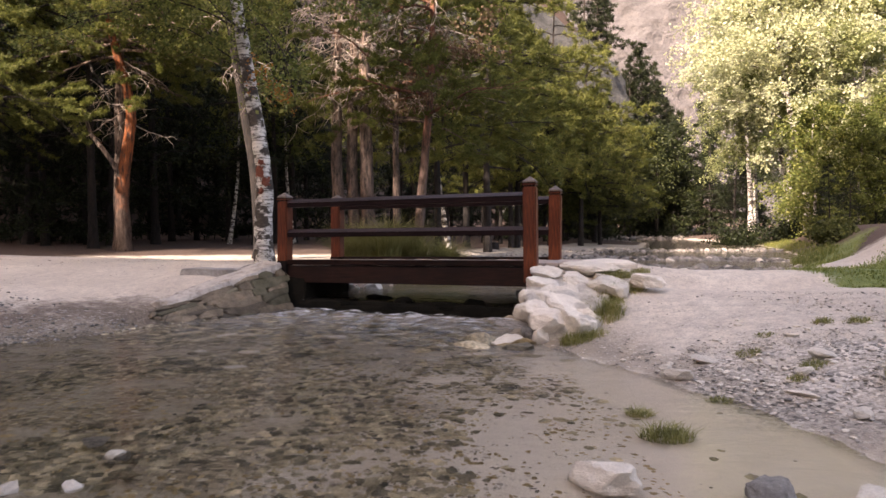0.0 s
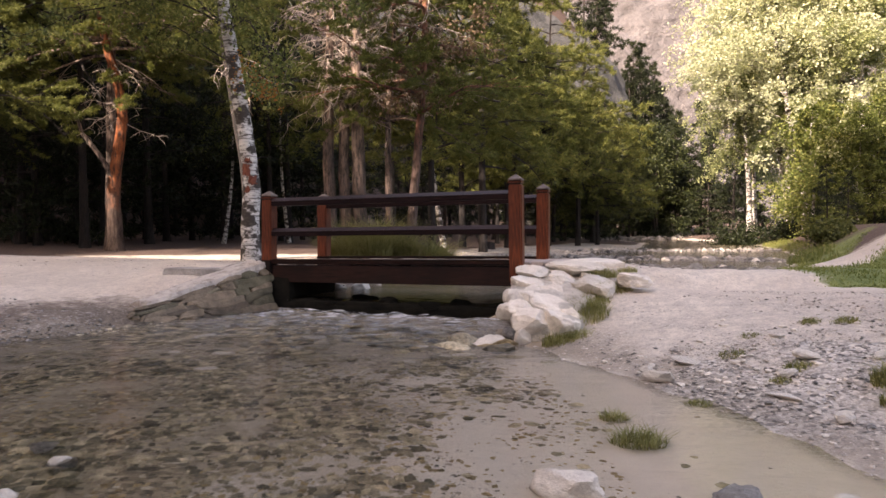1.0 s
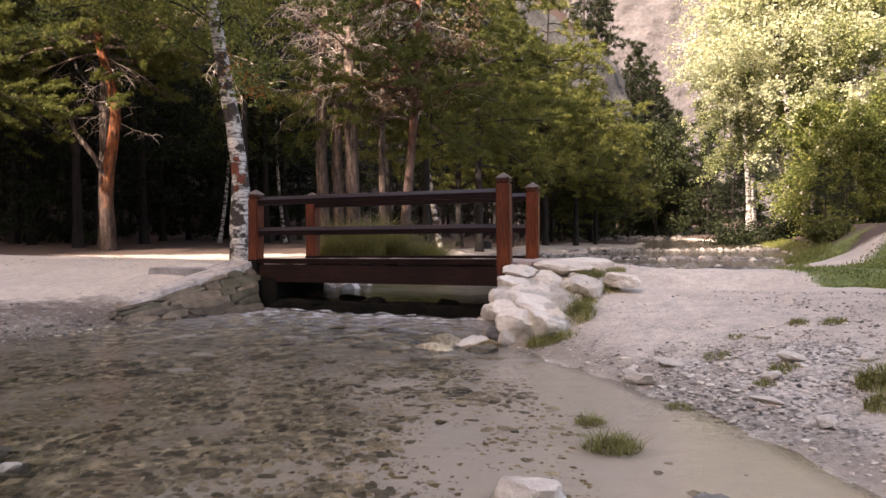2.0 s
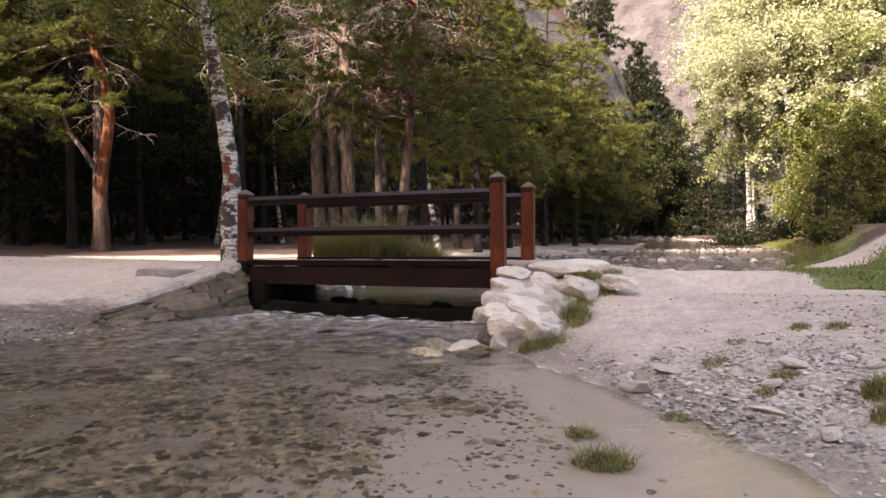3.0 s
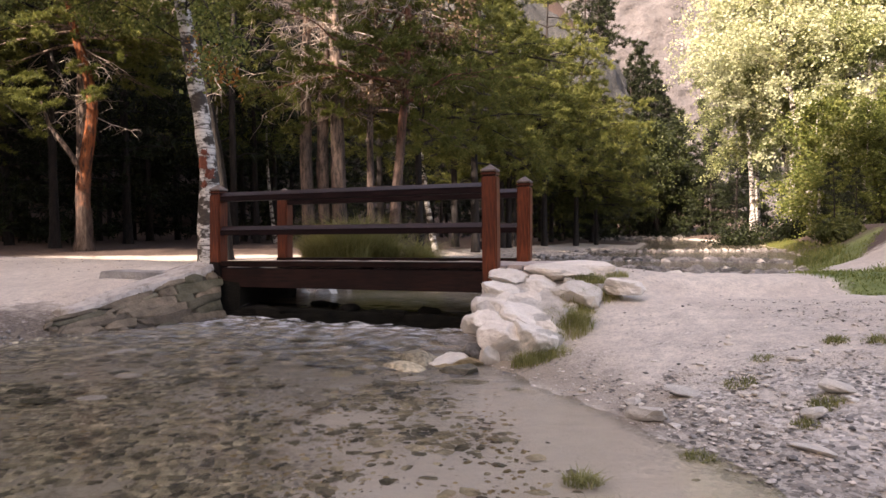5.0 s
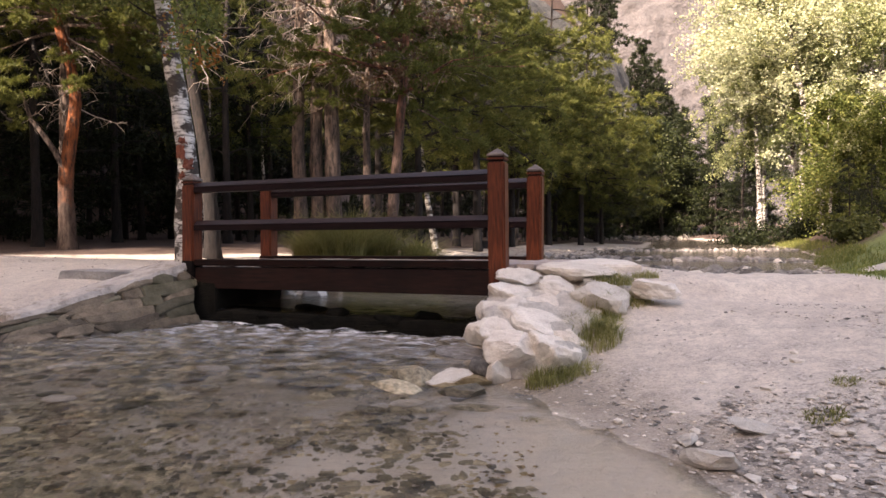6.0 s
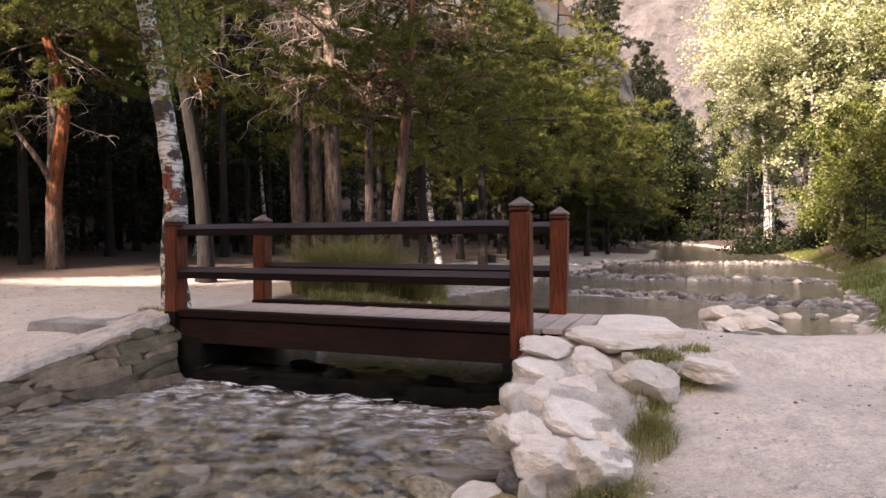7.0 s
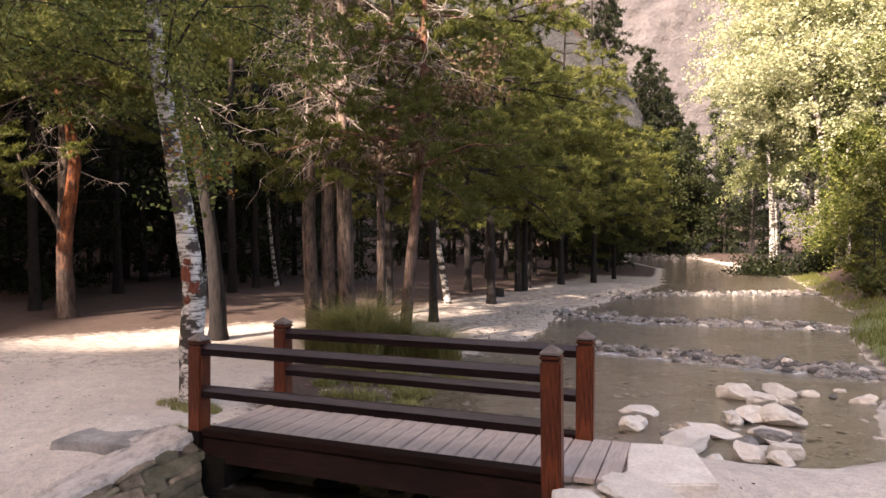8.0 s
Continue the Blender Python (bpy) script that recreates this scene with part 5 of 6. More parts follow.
for k in range(15):
    s = -1.5 + 0.2 * k + rr.uniform(-0.06, 0.06)
    q = WEIR_AT + WEIR_DIR * s + np.array([0.35, 0.93]) * rr.uniform(0.02, 0.5)
    sz = rr.uniform(0.10, 0.30)
    rock(q[0], q[1], (sz * 1.3, sz, sz * 0.6), M_WET_SHADED, k, rr.uniform(0, 6.28), 0.35, 0.07, "stone on the sill under the bridge, near-black for shade", "stone", "sill stones", sub=2)
# ---- loose stones ----
LOOSE = ((-0.86, 5.52, 0.28, 0.18, 0.20, 2), (1.50, 4.22, 0.26, 0.16, 0.13, 0), (1.52, 4.44, 0.13, 0.10, 0.07, 0), (2.40, 4.12, 0.16, 0.13, 0.12, 0), (2.02, 3.62, 0.20, 0.12, 0.06, 0), (2.20, 3.95, 0.15, 0.13, 0.08, 0), (1.80, 4.45, 0.22, 0.14, 0.10, 0), (2.5, 4.6, 0.13, 0.09, 0.06, 0), (2.75, 3.9, 0.15, 0.10, 0.07, 0),
         (2.12, 3.22, 0.11, 0.09, 0.08, 0), (0.58, 2.48, 0.34, 0.22, 0.17, 0), (1.16, 2.32, 0.38, 0.20, 0.15, 1), (1.62, 2.36, 0.26, 0.20, 0.16, 0), (-1.42, 2.45, 0.11, 0.08, 0.06, 0), (-1.42, 2.80, 0.10, 0.08, 0.06, 0), (-1.30, 2.62, 0.14, 0.09, 0.10, 2), (-1.62, 3.0, 0.2, 0.12, 0.08, 1), (-1.43, 2.83, 0.11, 0.09, 0.09, 1), (-1.62, 2.40, 0.10, 0.08, 0.05, 0),
         (0.08, 5.62, 0.30, 0.20, 0.20, 2), (0.60, 5.30, 0.20, 0.14, 0.10, 1), (-0.26, 5.62, 0.30, 0.22, 0.12, 2), (0.34, 5.66, 0.36, 0.24, 0.19, 2), (-0.32, 6.25, 0.26, 0.20, 0.12, 2), (0.68, 5.10, 0.30, 0.16, 0.10, 2),
         (-1.26, 9.05, 0.36, 0.26, 0.20, 0), (-0.98, 9.35, 0.30, 0.24, 0.22, 0), (-1.52, 8.75, 0.26, 0.22, 0.18, 1), (0.12, 5.05, 0.22, 0.16, 0.08, 2), (-0.17, 4.55, 0.16, 0.12, 0.06, 2), (-0.98, 6.25, 0.22, 0.18, 0.12, 2),
         (-0.4, 6.1, 0.20, 0.16, 0.13, 2), (0.0, 6.3, 0.24, 0.18, 0.12, 1), (0.42, 6.4, 0.22, 0.18, 0.12, 2), (1.05, 7.75, 0.34, 0.24, 0.30, 1), (0.30, 5.9, 0.2, 0.2, 0.1, 2))
for k, (x, y, sx, sy, sz, kind) in enumerate(LOOSE):
    in_water = y < 7 and float(shore_distance(np.array([x]), np.array([y]))[0]) < -0.1
    rock(x, y, (sx * 1.1, sy * 1.1, sz * (0.7 if kind == 0 and x > 1.3 and y > 3 else 1)), (M_WHITE_ROCK, M_GREY_ROCK, M_BED_STONE)[kind], k + 2, k * 2.1, 0.3, (0.10 if sx > 0.33 else 0.03 if kind == 0 else -0.015) - 0.7 * sz if in_water else None,
         ("pale limestone lying on the gravel bank", "grey limestone at the water's edge", "brown stream stone lying in shallow water")[kind], "stone" if sx < 0.2 else "rock", "loose stones", 0.2 if kind == 0 else 0.0, sub=3)

rr = random.Random(53)
for k in range(70):
    x, y = rr.uniform(-2.2, 0.7), rr.uniform(4.6, 6.9)
    if float(shore_distance(np.array([x]), np.array([y]))[0]) > -0.15:
        continue
    s = 0.09 + 0.20 * rr.random() ** 2
    rock(x, y, (s * 1.3, s, s * rr.uniform(0.35, 0.6)), (M_BED_STONE, M_BED_STONE, M_WHITE_ROCK, M_MOSS_ROCK, M_TAN_ROCK)[k % 5], k, rr.uniform(0, 6.28), 0.2, None,
         ("brown stream stone lying in shallow water", "brown stream stone lying in shallow water", "pale limestone under shallow water", "dark mossy stone in the stream bed", "yellow-tan stone in the stream bed")[k % 5], "cobble", "stream bed stones", sub=2)


def scatter(name, label, mat, pts, sizes, flat, sink, seed, category="gravel", on=None, fine=False):
    """Many small stones in one mesh."""
    rng = np.random.default_rng(seed)
    n = len(pts)
    if fine:
        base = np.array([(math.cos(1.047 * q), math.sin(1.047 * q), 0.1 * (-1) ** q) for q in range(6)] + [(0.25, 0.15, 1), (0, 0, -1)], float) * 1.05
        f = np.array([(q, (q + 1) % 6, 6) for q in range(6)] + [((q + 1) % 6, q, 7) for q in range(6)])
    else:
        base, f = ICO[1]
    v = base[None] * (1 + 0.22 * rng.normal(size=(n, len(base), 1)).clip(-1.5, 1.5))
    s = sizes[:, None] * np.stack([rng.uniform(0.8, 1.3, n), rng.uniform(0.6, 1.0, n), rng.uniform(*flat, n)], 1) / 2
    v = v * s[:, None]
    a = rng.uniform(0, 6.28, n)
    c, d = np.cos(a)[:, None], np.sin(a)[:, None]
    v = np.stack([v[..., 0] * c - v[..., 1] * d, v[..., 0] * d + v[..., 1] * c, v[..., 2]], -1)
    z = land(pts[:, 0], pts[:, 1]) if on is None else on
    v = v + np.stack([pts[:, 0], pts[:, 1], z + s[:, 2] * (1 - 2 * sink)], 1)[:, None]
    g = Geo()
    g.add(v.reshape(-1, 3), (f[None] + (np.arange(n) * len(base))[:, None, None]).reshape(-1, 3))
    return tagged(part(name, g, mat, smooth=False), label, category, kind="stuff")


def random_points(rng, n, x0, x1, y0, y1, keep):
    q = np.stack([rng.uniform(x0, x1, n), rng.uniform(y0, y1, n)], 1)
    return q[keep(q[:, 0], q[:, 1], rng.uniform(0, 1, n))]


rng_s = np.random.default_rng(31)


def patchy(x, y, size):
    return 0.5 + 0.5 * lump(x, y, size, 2)


bed = random_points(rng_s, 100000, -4.4, 2.0, 1.4, 8.0, lambda x, y, r: (shore_distance(x, y) < -0.02) & (r < np.clip((patchy(x, y, 1.0) - 0.42) * 4, 0.03, 1) * (1 - 0.99 * smooth_step(-0.55, 0.65, x + 0.9 * lump(x, y, 0.7, 3)))))
pale = random_points(rng_s, 9000, -4.2, 0.9, 1.7, 4.9, lambda x, y, r: (shore_distance(x, y) < -0.1) & (r < 1.1 - 0.25 * (y - 1.7)))
scatter("pale_pebbles", "small pale pebbles on the shallow stream bed", M_TAN_ROCK, pale, 0.012 + 0.03 * rng_s.uniform(0, 1, len(pale)) ** 2, (0.35, 0.6), 0.25, 48, fine=True)
scatter("stream_pebbles", "brown and tan stones on the stream bed", M_BED_STONE, bed, (0.020 + 0.065 * rng_s.uniform(0, 1, len(bed)) ** 3) * (1 + 1.0 * smooth_step(4.6, 6.2, bed[:, 1]) * smooth_step(-0.1, -0.6, shore_distance(bed[:, 0], bed[:, 1]))), (0.25, 0.5), 0.15, 41, fine=True)
fines = random_points(rng_s, 26000, -0.8, 1.5, 1.6, 5.6, lambda x, y, r: (shore_distance(x, y) < -0.05) & (r < 0.65 * smooth_step(1.2, -0.2, x + 0.5 * lump(x, y, 0.5, 2))))
scatter("silt_pebbles", "fine pale and brown pebbles strewn on the silt", M_PEBBLE, fines, 0.006 + 0.026 * rng_s.uniform(0, 1, len(fines)) ** 3, (0.25, 0.5), 0.25, 40, fine=True)
gravel = random_points(rng_s, 290000, 0.8, 4.2, 1.8, 7.2, lambda x, y, r: (shore_distance(x, y) > -0.05) & (r < np.clip((patchy(x, y, 0.9) - 0.25) * 1.4, 0.04, 1) * np.exp(-((x - 2.1) / 0.9) ** 2 - ((y - 3.7) / 1.3) ** 2) + 0.02 + 0.07 * np.exp(-((y - 5.0) / 0.9) ** 2)))
scatter("bank_gravel", "grey and pale gravel on the bank", M_PEBBLE, gravel, 0.006 + 0.030 * rng_s.uniform(0, 1, len(gravel)) ** 7, (0.2, 0.5), 0.2, 42, fine=True)
rubble = random_points(rng_s, 9000, 1.3, 4.2, 2.0, 5.6, lambda x, y, r: (shore_distance(x, y) > 0.03) & (r < 0.30 * np.clip((patchy(x, y, 0.7) - 0.4) * 3, 0, 1) * np.exp(-((x - 2.3) / 0.9) ** 2 - ((y - 3.8) / 1.0) ** 2)))
half = len(rubble) // 3
scatter("bank_rubble", "broken grey stones on the gravel bank", M_ROW_STONE, rubble[:half], 0.015 + 0.035 * rng_s.uniform(0, 1, half) ** 2.5, (0.3, 0.6), 0.25, 49)
scatter("bank_rubble", "broken whitish stones on the gravel bank", M_WHITE_ROCK, rubble[half:], 0.015 + 0.05 * rng_s.uniform(0, 1, len(rubble) - half) ** 2.5, (0.3, 0.55), 0.25, 50)
shore = random_points(rng_s, 26000, -5.5, -1.9, 4.0, 9.0, lambda x, y, r: (shore_distance(x, y) > -0.1) & (y < 6.5 - 0.4 * (x + 3)) & (r < np.exp(-np.maximum(shore_distance(x, y), 0) / 0.7) * 0.65 + 0.03))
scatter("shore_gravel", "fine gravel and dead leaves along the waterline", M_ROW_STONE, shore, 0.008 + 0.045 * rng_s.uniform(0, 1, len(shore)) ** 3, (0.3, 0.7), 0.2, 43, fine=True)
scraps = random_points(rng_s, 5000, -9, -1.2, 6.5, 18, lambda x, y, r: (shore_distance(x, y) > 0.1) & (r < 0.10 + 0.4 * (patchy(x, y, 1.4) > 0.62) + 0.8 * np.exp(-shore_distance(x, y) / 0.4) * (y < 7)))
scatter("leaf_litter", "brown leaf scraps and bits of twig on the sand", M_LITTER, scraps, 0.010 + 0.035 * rng_s.uniform(0, 1, len(scraps)) ** 2, (0.1, 0.25), 0.1, 47, "litter", fine=True)
scraps = random_points(rng_s, 1500, 1.2, 6, 3, 9, lambda x, y, r: (shore_distance(x, y) > 0.1) & (r < 0.10 + 0.4 * (patchy(x, y, 1.1) > 0.65)))
scatter("leaf_litter", "brown leaf scraps and bits of twig on the path", M_LITTER, scraps, 0.006 + 0.016 * rng_s.uniform(0, 1, len(scraps)) ** 2, (0.1, 0.25), 0.1, 48, "litter", fine=True)
beach = random_points(rng_s, 9000, -2, 12, 9.2, 30, lambda x, y, r: (np.abs(shore_distance(x, y)) < 1.2) & (r < 0.5) & (x < 0.38 * y))
scatter("beach_pebbles", "pebbles along the upstream shore", M_PEBBLE, beach, 0.02 + 0.07 * rng_s.uniform(0, 1, len(beach)) ** 2, (0.4, 0.7), 0.2, 44)
shallow = random_points(rng_s, 5000, -1, 10, 8.2, 24, lambda x, y, r: (shore_distance(x, y) < 0) & (r < 0.6))
scatter("stream_pebbles", "tan stones on the upstream bed", M_PEBBLE, shallow, 0.04 + 0.10 * rng_s.uniform(0, 1, len(shallow)) ** 2, (0.3, 0.6), 0.2, 45)

# rows of stones laid across the stream; the far ones lie in the joined fill below
for row, count, width in ((((2.9, 15.0), (4.6, 14.1), (5.9, 13.2), (7.2, 12.7)), 84, 0.28), (((3.2, 20.3), (5.0, 18.8), (6.9, 18.4), (9.4, 17.7)), 100, 0.30)):
    rr = random.Random(count)
    q = np.array(row, float)
    for k in range(count):
        t = (k + rr.random()) / count * (len(q) - 1)
        i = min(int(t), len(q) - 2)
        p = q[i] * (1 - t + i) + q[i + 1] * (t - i)
        s = 0.11 + 0.28 * rr.random() ** 2
        rock(p[0] + rr.gauss(0, 0.3 * width), p[1] + rr.gauss(0, width), (s, s * rr.uniform(0.6, 0.9), s * rr.uniform(0.5, 0.8)), (M_WHITE_ROCK, M_GREY_ROCK, M_ROW_STONE, M_ROW_STONE, M_ROW_STONE)[rr.randrange(5)], k, rr.uniform(0, 6.28), 0.3, 0.08,
             "pale stone in a row laid across the stream", "stone", "stone rows in the stream", sub=2)

fill = []
for row, count, wid in ((((2.9, 15.0), (4.6, 14.1), (5.9, 13.2), (7.2, 12.7)), 420, 0.24), (((3.2, 20.3), (5.0, 18.8), (6.9, 18.4), (9.4, 17.7)), 520, 0.28), (((5.0, 24.0), (7.7, 26.0), (11.8, 26.2), (14, 26.5)), 460, 0.42), (((13, 61), (16, 58), (19, 60), (23, 62)), 420, 2.0)):
    q = np.array(row, float)
    t = rng_s.uniform(0, len(q) - 1.001, count)
    i = t.astype(int)
    fill.append(q[i] + (q[i + 1] - q[i]) * (t - i)[:, None] + rng_s.normal(size=(count, 2)) * wid)
fill = np.concatenate(fill)
scatter("row_stones", "small dark and pale stones filling the rows across the stream", M_ROW_STONE, fill, (0.06 + 0.17 * rng_s.uniform(0, 1, len(fill)) ** 2) * np.where(fill[:, 1] > 45, 3.0, 1.15), (0.5, 0.9), 0.25, 46, on=np.full(len(fill), 0.10))


# ---- grasses and shrubs ----
def blades(rng, at, length, width, splay, bend=0.5):
    """Curved blades, two segments each, rising from the points."""
    n = len(at)
    az = rng.uniform(0, 6.28, n)
    out = np.stack([np.cos(az), np.sin(az), np.zeros(n)], 1) * (splay * rng.uniform(0.2, 1.0, n))[:, None]
    ln = (length * rng.uniform(0.5, 1.15, n))[:, None]
    side = np.stack([-np.sin(az), np.cos(az), np.zeros(n)], 1) * width / 2
    up = np.array([0, 0, 1.0])
    mid = at + (up + out * 0.5) * ln * 0.55
    tip = at + (up * 0.9 + out * (1 + bend)) * ln
    v = np.stack([at - side, at + side, mid + side * 0.8, mid - side * 0.8, tip], 1)
    k = np.arange(n)[:, None] * 5
    return v.reshape(-1, 3), k + np.array([[0, 1, 2, 3]]), k + np.array([[3, 2, 4]])


def grass_clump(x, y, rx, ry, height, count, label, mat=M_GRASS, splay=0.5, width=0.008, seed=0, name="grass_tuft", z=None, group="", mound=0.0):
    rng = np.random.default_rng(seed + 200)
    a, r = rng.uniform(0, 6.28, count), np.sqrt(rng.uniform(0, 1, count))
    px, py = rx * r * np.cos(a), ry * r * np.sin(a)
    base = np.maximum(land(x + px, y + py), -0.015) if z is None else np.full(count, z)
    foot = base[np.argmin(r)]
    at = np.stack([px, py, base - foot + mound * (1 - r ** 2)], 1)
    v, f4, f3 = blades(rng, at, height * (0.6 + 0.4 * (1 - r ** 2)), width, splay)
    me = bpy.data.meshes.new(name)
    me.from_pydata(v.tolist(), [], f4.tolist() + f3.tolist())
    me.materials.append(mat)
    ob = new(name, me)
    ob.location = (x, y, foot - 0.01)
    return tagged(ob, label, "grass", group)


def big_clump(x, y, tuft_spots, label, seed):
    """A stand of tall grass made of several tufts."""
    clump = new("grass_clump")
    clump.location = (x, y, 0)
    for k, (dx, dy, r, h, n) in enumerate(tuft_spots):
        tuft = grass_clump(x + dx, y + dy, r, r * 0.8, h, n, "", M_FEATHER, 1.0, 0.011, seed + k, "tuft")
        tuft.parent = clump
        tuft.location = (dx, dy, tuft.location.z)
        for key in ("label", "category", "group"):
            if key in tuft:
                del tuft[key]
    tagged(clump, label, "grass")


rng_g = random.Random(8)
spots_g = [(rng_g.uniform(-1.1, 1.1), rng_g.uniform(-0.5, 0.5)) for _ in range(24)]
big_clump(-0.9, 13.5, [(dx, dy, rng_g.uniform(0.2, 0.38), (0.80 + 0.36 * (1 - (dx / 1.15) ** 2)) * rng_g.uniform(0.7, 1.15), 520) for dx, dy in spots_g], "tall feathery green grass clump behind the bridge", 400)
big_clump(-0.5, 12.0, [(rng_g.uniform(-0.9, 0.9), rng_g.uniform(-0.3, 0.3), rng_g.uniform(0.12, 0.25), rng_g.uniform(0.2, 0.4), 260) for _ in range(11)], "low weeds at the stream's edge behind the bridge", 440)
big_clump(-0.9, 10.9, [(rng_g.uniform(-0.7, 0.9), rng_g.uniform(-0.7, 0.8), rng_g.uniform(0.12, 0.22), rng_g.uniform(0.10, 0.25), 200) for _ in range(18)], "low dark weeds on the bank behind the bridge", 470)
for k, (x, y, rx, h, n, lab) in enumerate(((1.06, 3.05, 0.13, 0.11, 500, "green grass tuft standing in shallow water"), (1.05, 3.42, 0.075, 0.08, 260, "small green grass tuft in shallow water"), (1.58, 3.68, 0.08, 0.05, 180, "short grass tuft at the water's edge"),
                                           (2.58, 3.55, 0.12, 0.16, 420, "green grass tuft on the gravel bank"), (2.45, 3.32, 0.10, 0.10, 260, "green grass tuft on the gravel bank"), (2.35, 4.72, 0.08, 0.05, 160, "sparse grass tuft on gravel"),
                                           (2.10, 4.45, 0.10, 0.05, 170, "sparse grass tuft on gravel"), (2.30, 4.00, 0.09, 0.06, 180, "sparse grass tuft on gravel"), (2.12, 3.85, 0.07, 0.05, 120, "sparse grass tuft on gravel"), (3.05, 4.75, 0.10, 0.07, 220, "green grass tuft on the sandy path"),
                                           (2.85, 4.85, 0.08, 0.07, 160, "green grass tuft on the sandy path"), (1.42, 5.85, 0.22, 0.20, 700, "long grass growing between the boulders"), (1.40, 6.08, 0.13, 0.16, 500, "dry grass between the boulders"), (1.78, 6.44, 0.24, 0.11, 700, "yellowed grass behind the boulders"),
                                           (1.45, 6.45, 0.14, 0.12, 420, "yellowed grass behind the boulders"), (1.12, 5.42, 0.15, 0.12, 420, "dark green grass under the boulders"), (-2.62, 9.75, 0.28, 0.12, 900, "mossy grass around the birch's foot"), (-2.95, 9.9, 0.2, 0.1, 400, "mossy grass around the birch's foot"),
                                           (0.95, 4.85, 0.07, 0.03, 90, "small green weed on wet gravel"), (1.30, 6.62, 0.12, 0.06, 300, "yellowed grass behind the boulders"), (1.62, 6.12, 0.10, 0.10, 260, "yellowed grass behind the boulders"), (-2.30, 8.75, 0.22, 0.10, 700, "mossy grass beside the bridge post"), (3.05, 8.55, 0.12, 0.08, 260, "small grass tuft at the stream bank"))):
    grass_clump(x, y, rx, rx * 0.8, h, n, lab, M_FEATHER, 0.95, 0.005, 10 + k, group="grass tufts")

for k, (x, y, z, rx, h, n, lab) in enumerate(((1.62, 6.30, 0.36, 0.16, 0.17, 520, "yellowed grass between the boulders"), (1.78, 6.62, 0.50, 0.17, 0.12, 480, "yellowed grass between the boulders"), (1.48, 5.98, 0.22, 0.16, 0.18, 520, "long grass between the boulders"), (1.30, 5.50, 0.06, 0.14, 0.12, 380, "dark green grass under the boulders"), (2.02, 6.62, 0.55, 0.10, 0.08, 200, "short grass beside the boulders"))):
    grass_clump(x, y, rx, rx * 0.8, h, n, lab, M_FEATHER, 1.0, 0.005, 60 + k, z=z, group="grass tufts")


def build_lawn():
    rng = np.random.default_rng(61)
    q = random_points(rng, 150000, 3.2, 11, 4.0, 16, lambda x, y, r: (lawn_mask(x, y) > r * 0.9 + 0.05) & (shore_distance(x, y) > 0.1) & (x < 0.75 * y + 1.5) & (r < 20 / (y * y * 0.25 + 6)))
    at = np.stack([q[:, 0], q[:, 1], land(q[:, 0], q[:, 1])], 1)
    v, f4, f3 = blades(rng, at, rng.uniform(0.018, 0.05, len(at)), 0.010, 0.8)
    me = bpy.data.meshes.new("lawn")
    me.from_pydata(v.tolist(), [], f4.tolist() + f3.tolist())
    me.materials.append(M_LAWN)
    tagged(new("lawn", me), "short green turf beside the sandy path", "grass", kind="stuff")


build_lawn()


def build_bank_weeds():
    """Rank grass along the stream's far bank."""
    rng = np.random.default_rng(67)
    q = random_points(rng, 160000, 4, 20, 9.5, 40, lambda x, y, r: (x > 0.42 * y) & (np.abs(shore_distance(x, y) - 0.40) < 0.45) & (y > 11.5) & ((lawn_mask(x, y) > 0.3) | (y > 15)) & (r < 0.25 + 0.75 * (patchy(x, y, 1.3) > 0.5)))
    at = np.stack([q[:, 0], q[:, 1], land(q[:, 0], q[:, 1])], 1)
    v, f4, f3 = blades(rng, at, rng.uniform(0.06, 0.28, len(at)), 0.014, 0.8)
    me = bpy.data.meshes.new("bank_weeds")
    me.from_pydata(v.tolist(), [], f4.tolist() + f3.tolist())
    me.materials.append(M_GRASS)
    tagged(new("bank_weeds", me), "rank green grass and weeds along the stream's bank", "grass", kind="stuff")


build_bank_weeds()


def shrub(x, y, r, h, mat, seed, label, leaf=0.09, count=5000, name="bush"):
    """A bush: several stems and small leaves in uneven clumps."""
    rng = np.random.default_rng(seed)
    bush = new(name)
    wood, green = Geo(), Geo()
    for k in range(16):
        bp = branch_path(rng, (rng.normal() * r * 0.15, rng.normal() * r * 0.15, -0.05), rng.uniform(0, 6.28), rng.uniform(0.5, 1.4), h * rng.uniform(0.7, 1.2), 0.6, 6, 0.15)
        wood.add(*tube(bp, np.linspace(0.02, 0.005, len(bp)), 4))
        m = count // 16
        ii = rng.integers(1, len(bp), m)
        green.add(*leaves(rng, bp[ii] + rng.normal(size=(m, 3)) * np.array([r * 0.32, r * 0.32, h * 0.16]), leaf))
    part("stems", wood, M_SHADED_DARK_BARK, bush).name = "stem"
    part("foliage", green, mat, bush)
    bush.location = (x, y, ground_at(x, y))
    return tagged(bush, label, "bush")


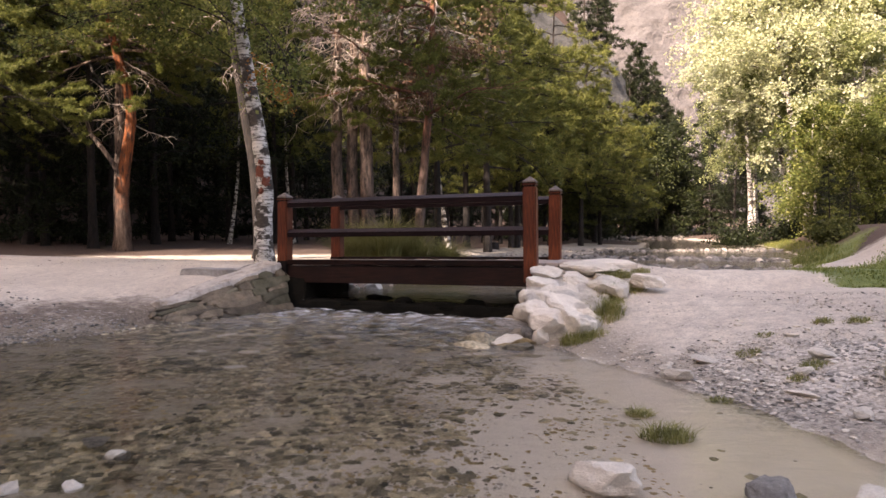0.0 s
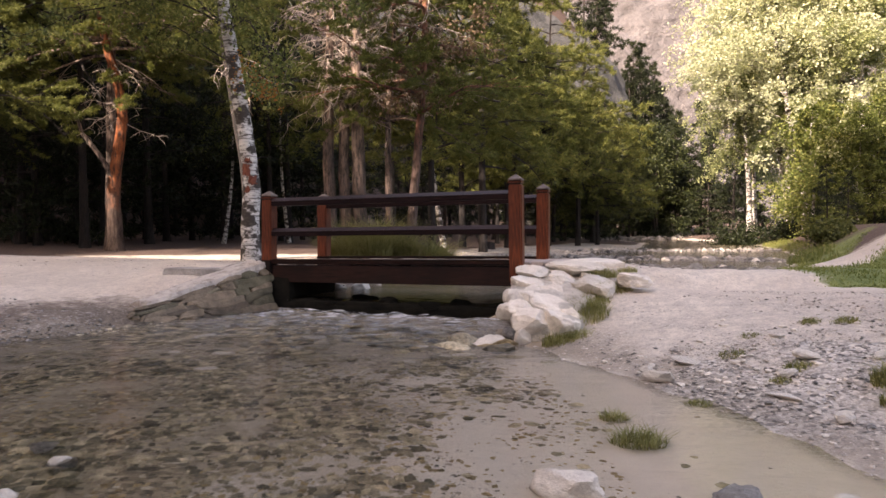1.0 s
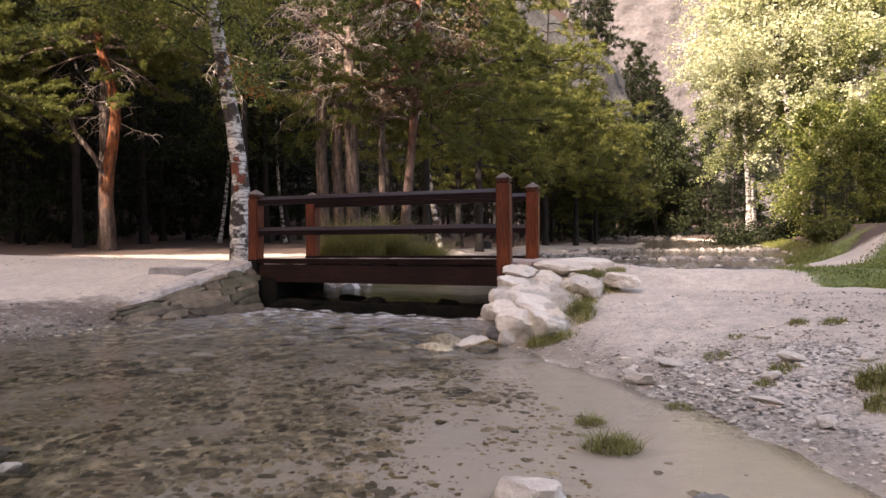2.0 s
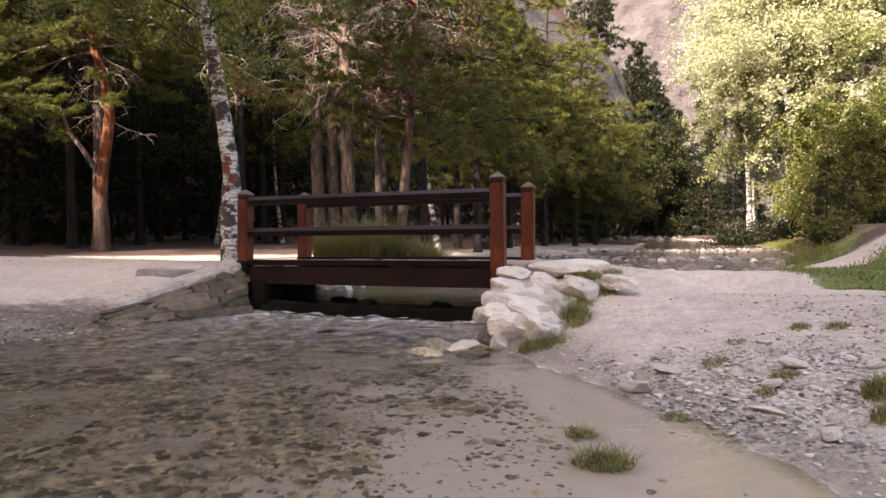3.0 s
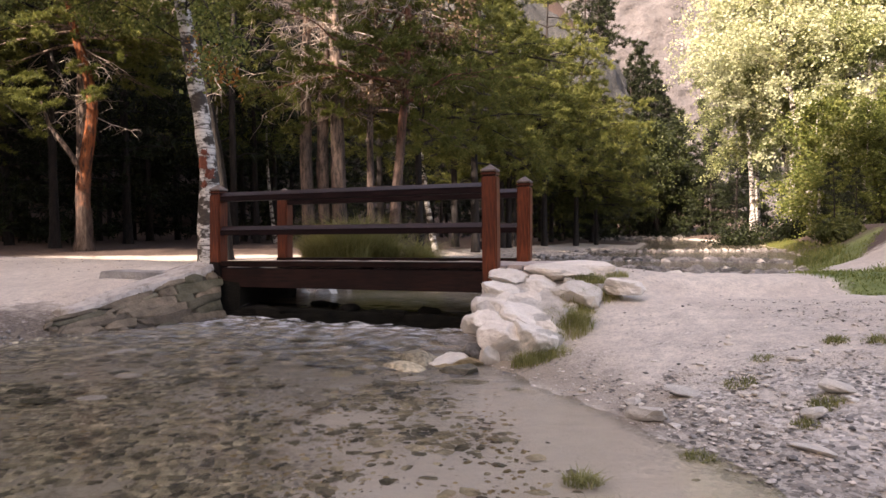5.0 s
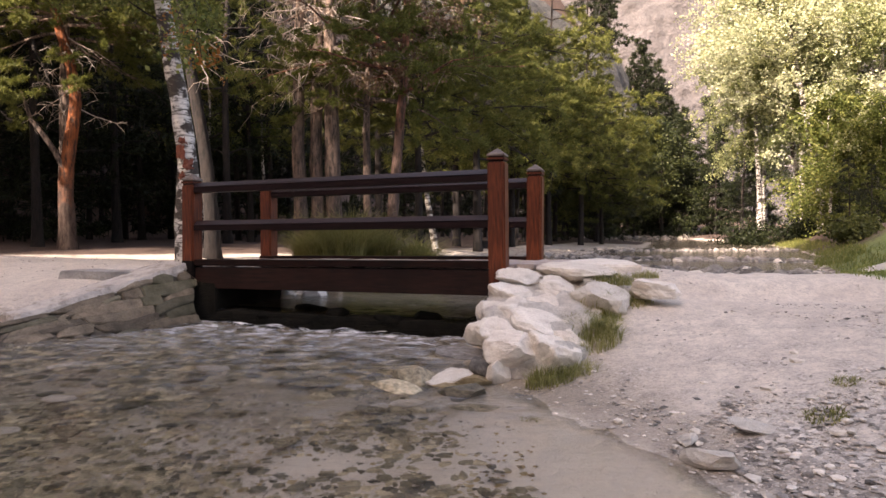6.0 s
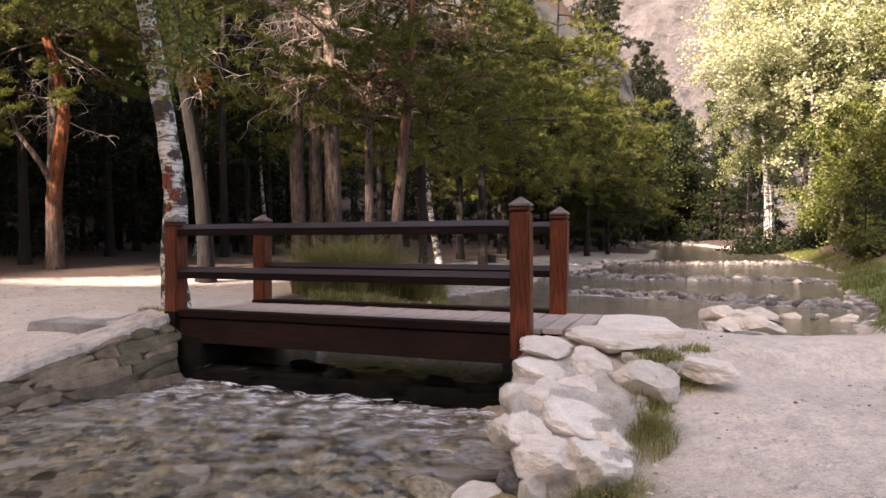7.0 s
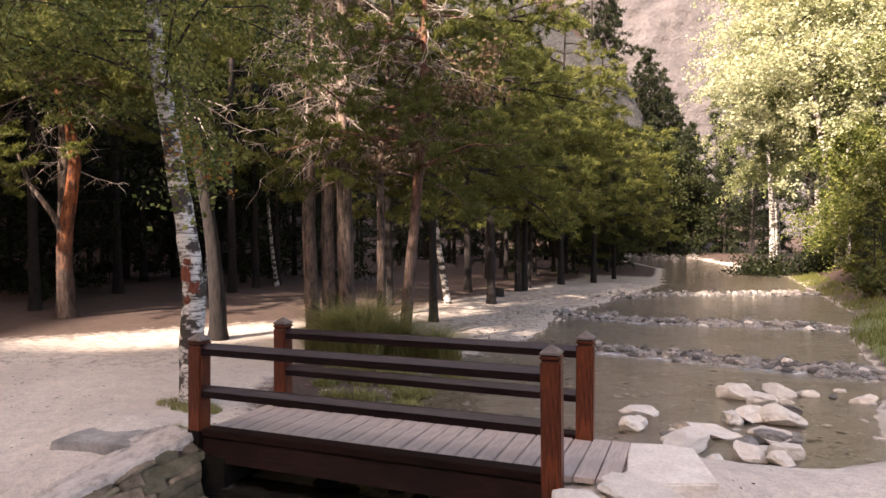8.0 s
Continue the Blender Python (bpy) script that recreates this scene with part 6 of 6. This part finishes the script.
for k, (x, y, r, h, mat, lab) in enumerate(((18.2, 34.2, 1.6, 1.3, M_NEEDLE_SHADED, "low green bush at the stream bank"), (16.9, 36.8, 1.8, 1.4, M_NEEDLE_SHADED, "dark green bush at the stream bank"), (15.6, 26.3, 0.8, 0.7, M_NEEDLE, "low green bush at the stream bank"),
                                            (20.6, 60, 2.6, 1.4, M_NEEDLE_SHADED, "low green bush by the far bend"), (13.4, 22.0, 0.7, 0.6, M_NEEDLE_HALF_SHADED, "leafy green bush on the stream bank"), (19.6, 31.0, 1.6, 2.2, M_BIRCH_LEAF, "young green bush under the birches"), (20.6, 34.5, 2.2, 3.0, M_ALDER_SHADED, "green thicket under the birches"), (22.8, 32.5, 2.0, 2.6, M_ALDER_SHADED, "dark green thicket under the birches"), (24.2, 37, 2.4, 3.4, M_ALDER_SHADED, "dark green thicket under the birches"))):
    shrub(x, y, r, h, mat, 300 + k, lab, 0.14, 4200)
for k, (x, y, s) in enumerate(((14.3, 24.0, 0.30), (19.7, 29.5, 0.5), (15.4, 24.6, 0.24))):
    m = Matrix.Translation((x, y, ground_at(x, y))) @ Matrix.Rotation(k * 2.0, 4, "Z") @ Matrix.Scale(s, 4)
    young = copy_thing(kinds[3], m)
    young.matrix_basis = m
    young.name = "young_spruce"
    tagged(young, "small dark green spruce below the birches", "tree", "young spruces")


def build_peel():
    """The torn bark on the birch: rusty patches that stand off the stem."""
    rng = np.random.default_rng(14)
    for k, (z, a0, w, h) in enumerate(((1.52, -1.9, 0.9, 0.16), (1.36, -1.2, 0.8, 0.12), (1.22, -1.7, 0.5, 0.08), (1.66, -1.5, 0.5, 0.08))):
        A, Z = np.meshgrid(np.linspace(a0 - w / 2, a0 + w / 2, 10), np.linspace(z - h / 2, z + h / 2, 7))
        cx = np.interp(Z, (0.75, 1.5, 2.0), (-0.045, -0.015, -0.09))
        r = 0.143 + 0.004 + 0.004 * rng.normal(size=A.shape)
        A = A + 0.06 * rng.normal(size=(7, 1))
        g = Geo()
        j, i = np.meshgrid(np.arange(6), np.arange(9), indexing="ij")
        g.add(np.stack([cx + r * np.cos(A), r * np.sin(A), Z + 0.015 * rng.normal(size=A.shape)], -1), np.stack([j * 10 + i, j * 10 + i + 1, (j + 1) * 10 + i + 1, (j + 1) * 10 + i], -1).reshape(-1, 4))
        part("bark_patch", g, M_PEELED, birch, "torn rust-red bark")


build_peel()
# a second, thin birch, a stump, and a forked limb on the orange pine
thin = broadleaf("birch_tree", "thin white birch leaning at the wood's edge", 91, [(0, 0, -0.2), (-0.25, 0, 1.2), (-0.5, 0, 3.2), (-0.6, 0, 7)], 0.10, 0.03, 3.0, 1.3, 14, M_BIRCH_BARK, M_BIRCH_LEAF, 5000, 0.07, 0.7, 0.3, sides=8)
stand(thin, 0.25, 21.3)
for k, (x, y) in enumerate(((-5.7, 24.9), (-7.6, 23.0))):
    m = Matrix.Translation((x, y, ground_at(x, y))) @ Matrix.Rotation(1.0 + k * 3, 4, "Z") @ Matrix.Scale(0.8, 4)
    copy_thing(thin, m).matrix_basis = m
fork = Geo()
fork.add(*tube([(-0.10, -0.05, 1.85), (-0.30, -0.1, 2.25), (-0.58, -0.1, 2.65), (-0.86, -0.1, 3.0), (-1.02, -0.15, 3.6)], [0.085, 0.07, 0.058, 0.05, 0.025], 8, 0.05, 3))
part("forked_limb", fork, M_GREY_BARK, pine_l, "bare grey forked limb")
stump = Geo()
stump.add(*tube([(0, 0, -0.1), (0, 0, 0.05), (0.02, 0, 0.2), (0.03, 0, 0.26), (0.03, 0, 0.265)], [0.34, 0.24, 0.2, 0.19, 0.01], 10, 0.08, 5))
st = tagged(part("tree_stump", stump, M_SHADED_DARK_BARK), "low dark tree stump on the sand", "stump")
st.location = (1.82, 23.5, ground_at(1.82, 23.5))



def add_spray(tree, name, label, mat, centre, size, count, leaf, seed):
    """A small cluster of turned leaves or needles on a tree."""
    rng = np.random.default_rng(seed)
    g = Geo()
    knots = rng.normal(size=(9, 3)) * np.asarray(size)
    at = knots[rng.integers(0, 9, count)] + rng.normal(size=(count, 3)) * np.asarray(size) * 0.35
    g.add(*leaves(rng, at + np.asarray(centre), leaf))
    part(name, g, mat, tree, label)


add_spray(birch, "rusty_leaves", "rust-coloured leaves beside the stem", M_RED_LEAF, (0.02, -0.2, 3.0), (0.14, 0.12, 0.22), 150, 0.05, 5)
add_spray(birch, "rusty_leaves", "rust-coloured leaves beside the stem", M_RED_LEAF, (0.28, -0.1, 2.75), (0.10, 0.10, 0.12), 90, 0.06, 6)
for k in range(5):
    add_spray(slender, "dry_needles", "brown dry needles", M_DEAD_NEEDLE, (0.3 + 0.35 * (k - 1), -0.4 + 0.2 * (k % 3), 3.6 + 0.35 * k), (0.38, 0.35, 0.22), 420, 0.075, 20 + k)
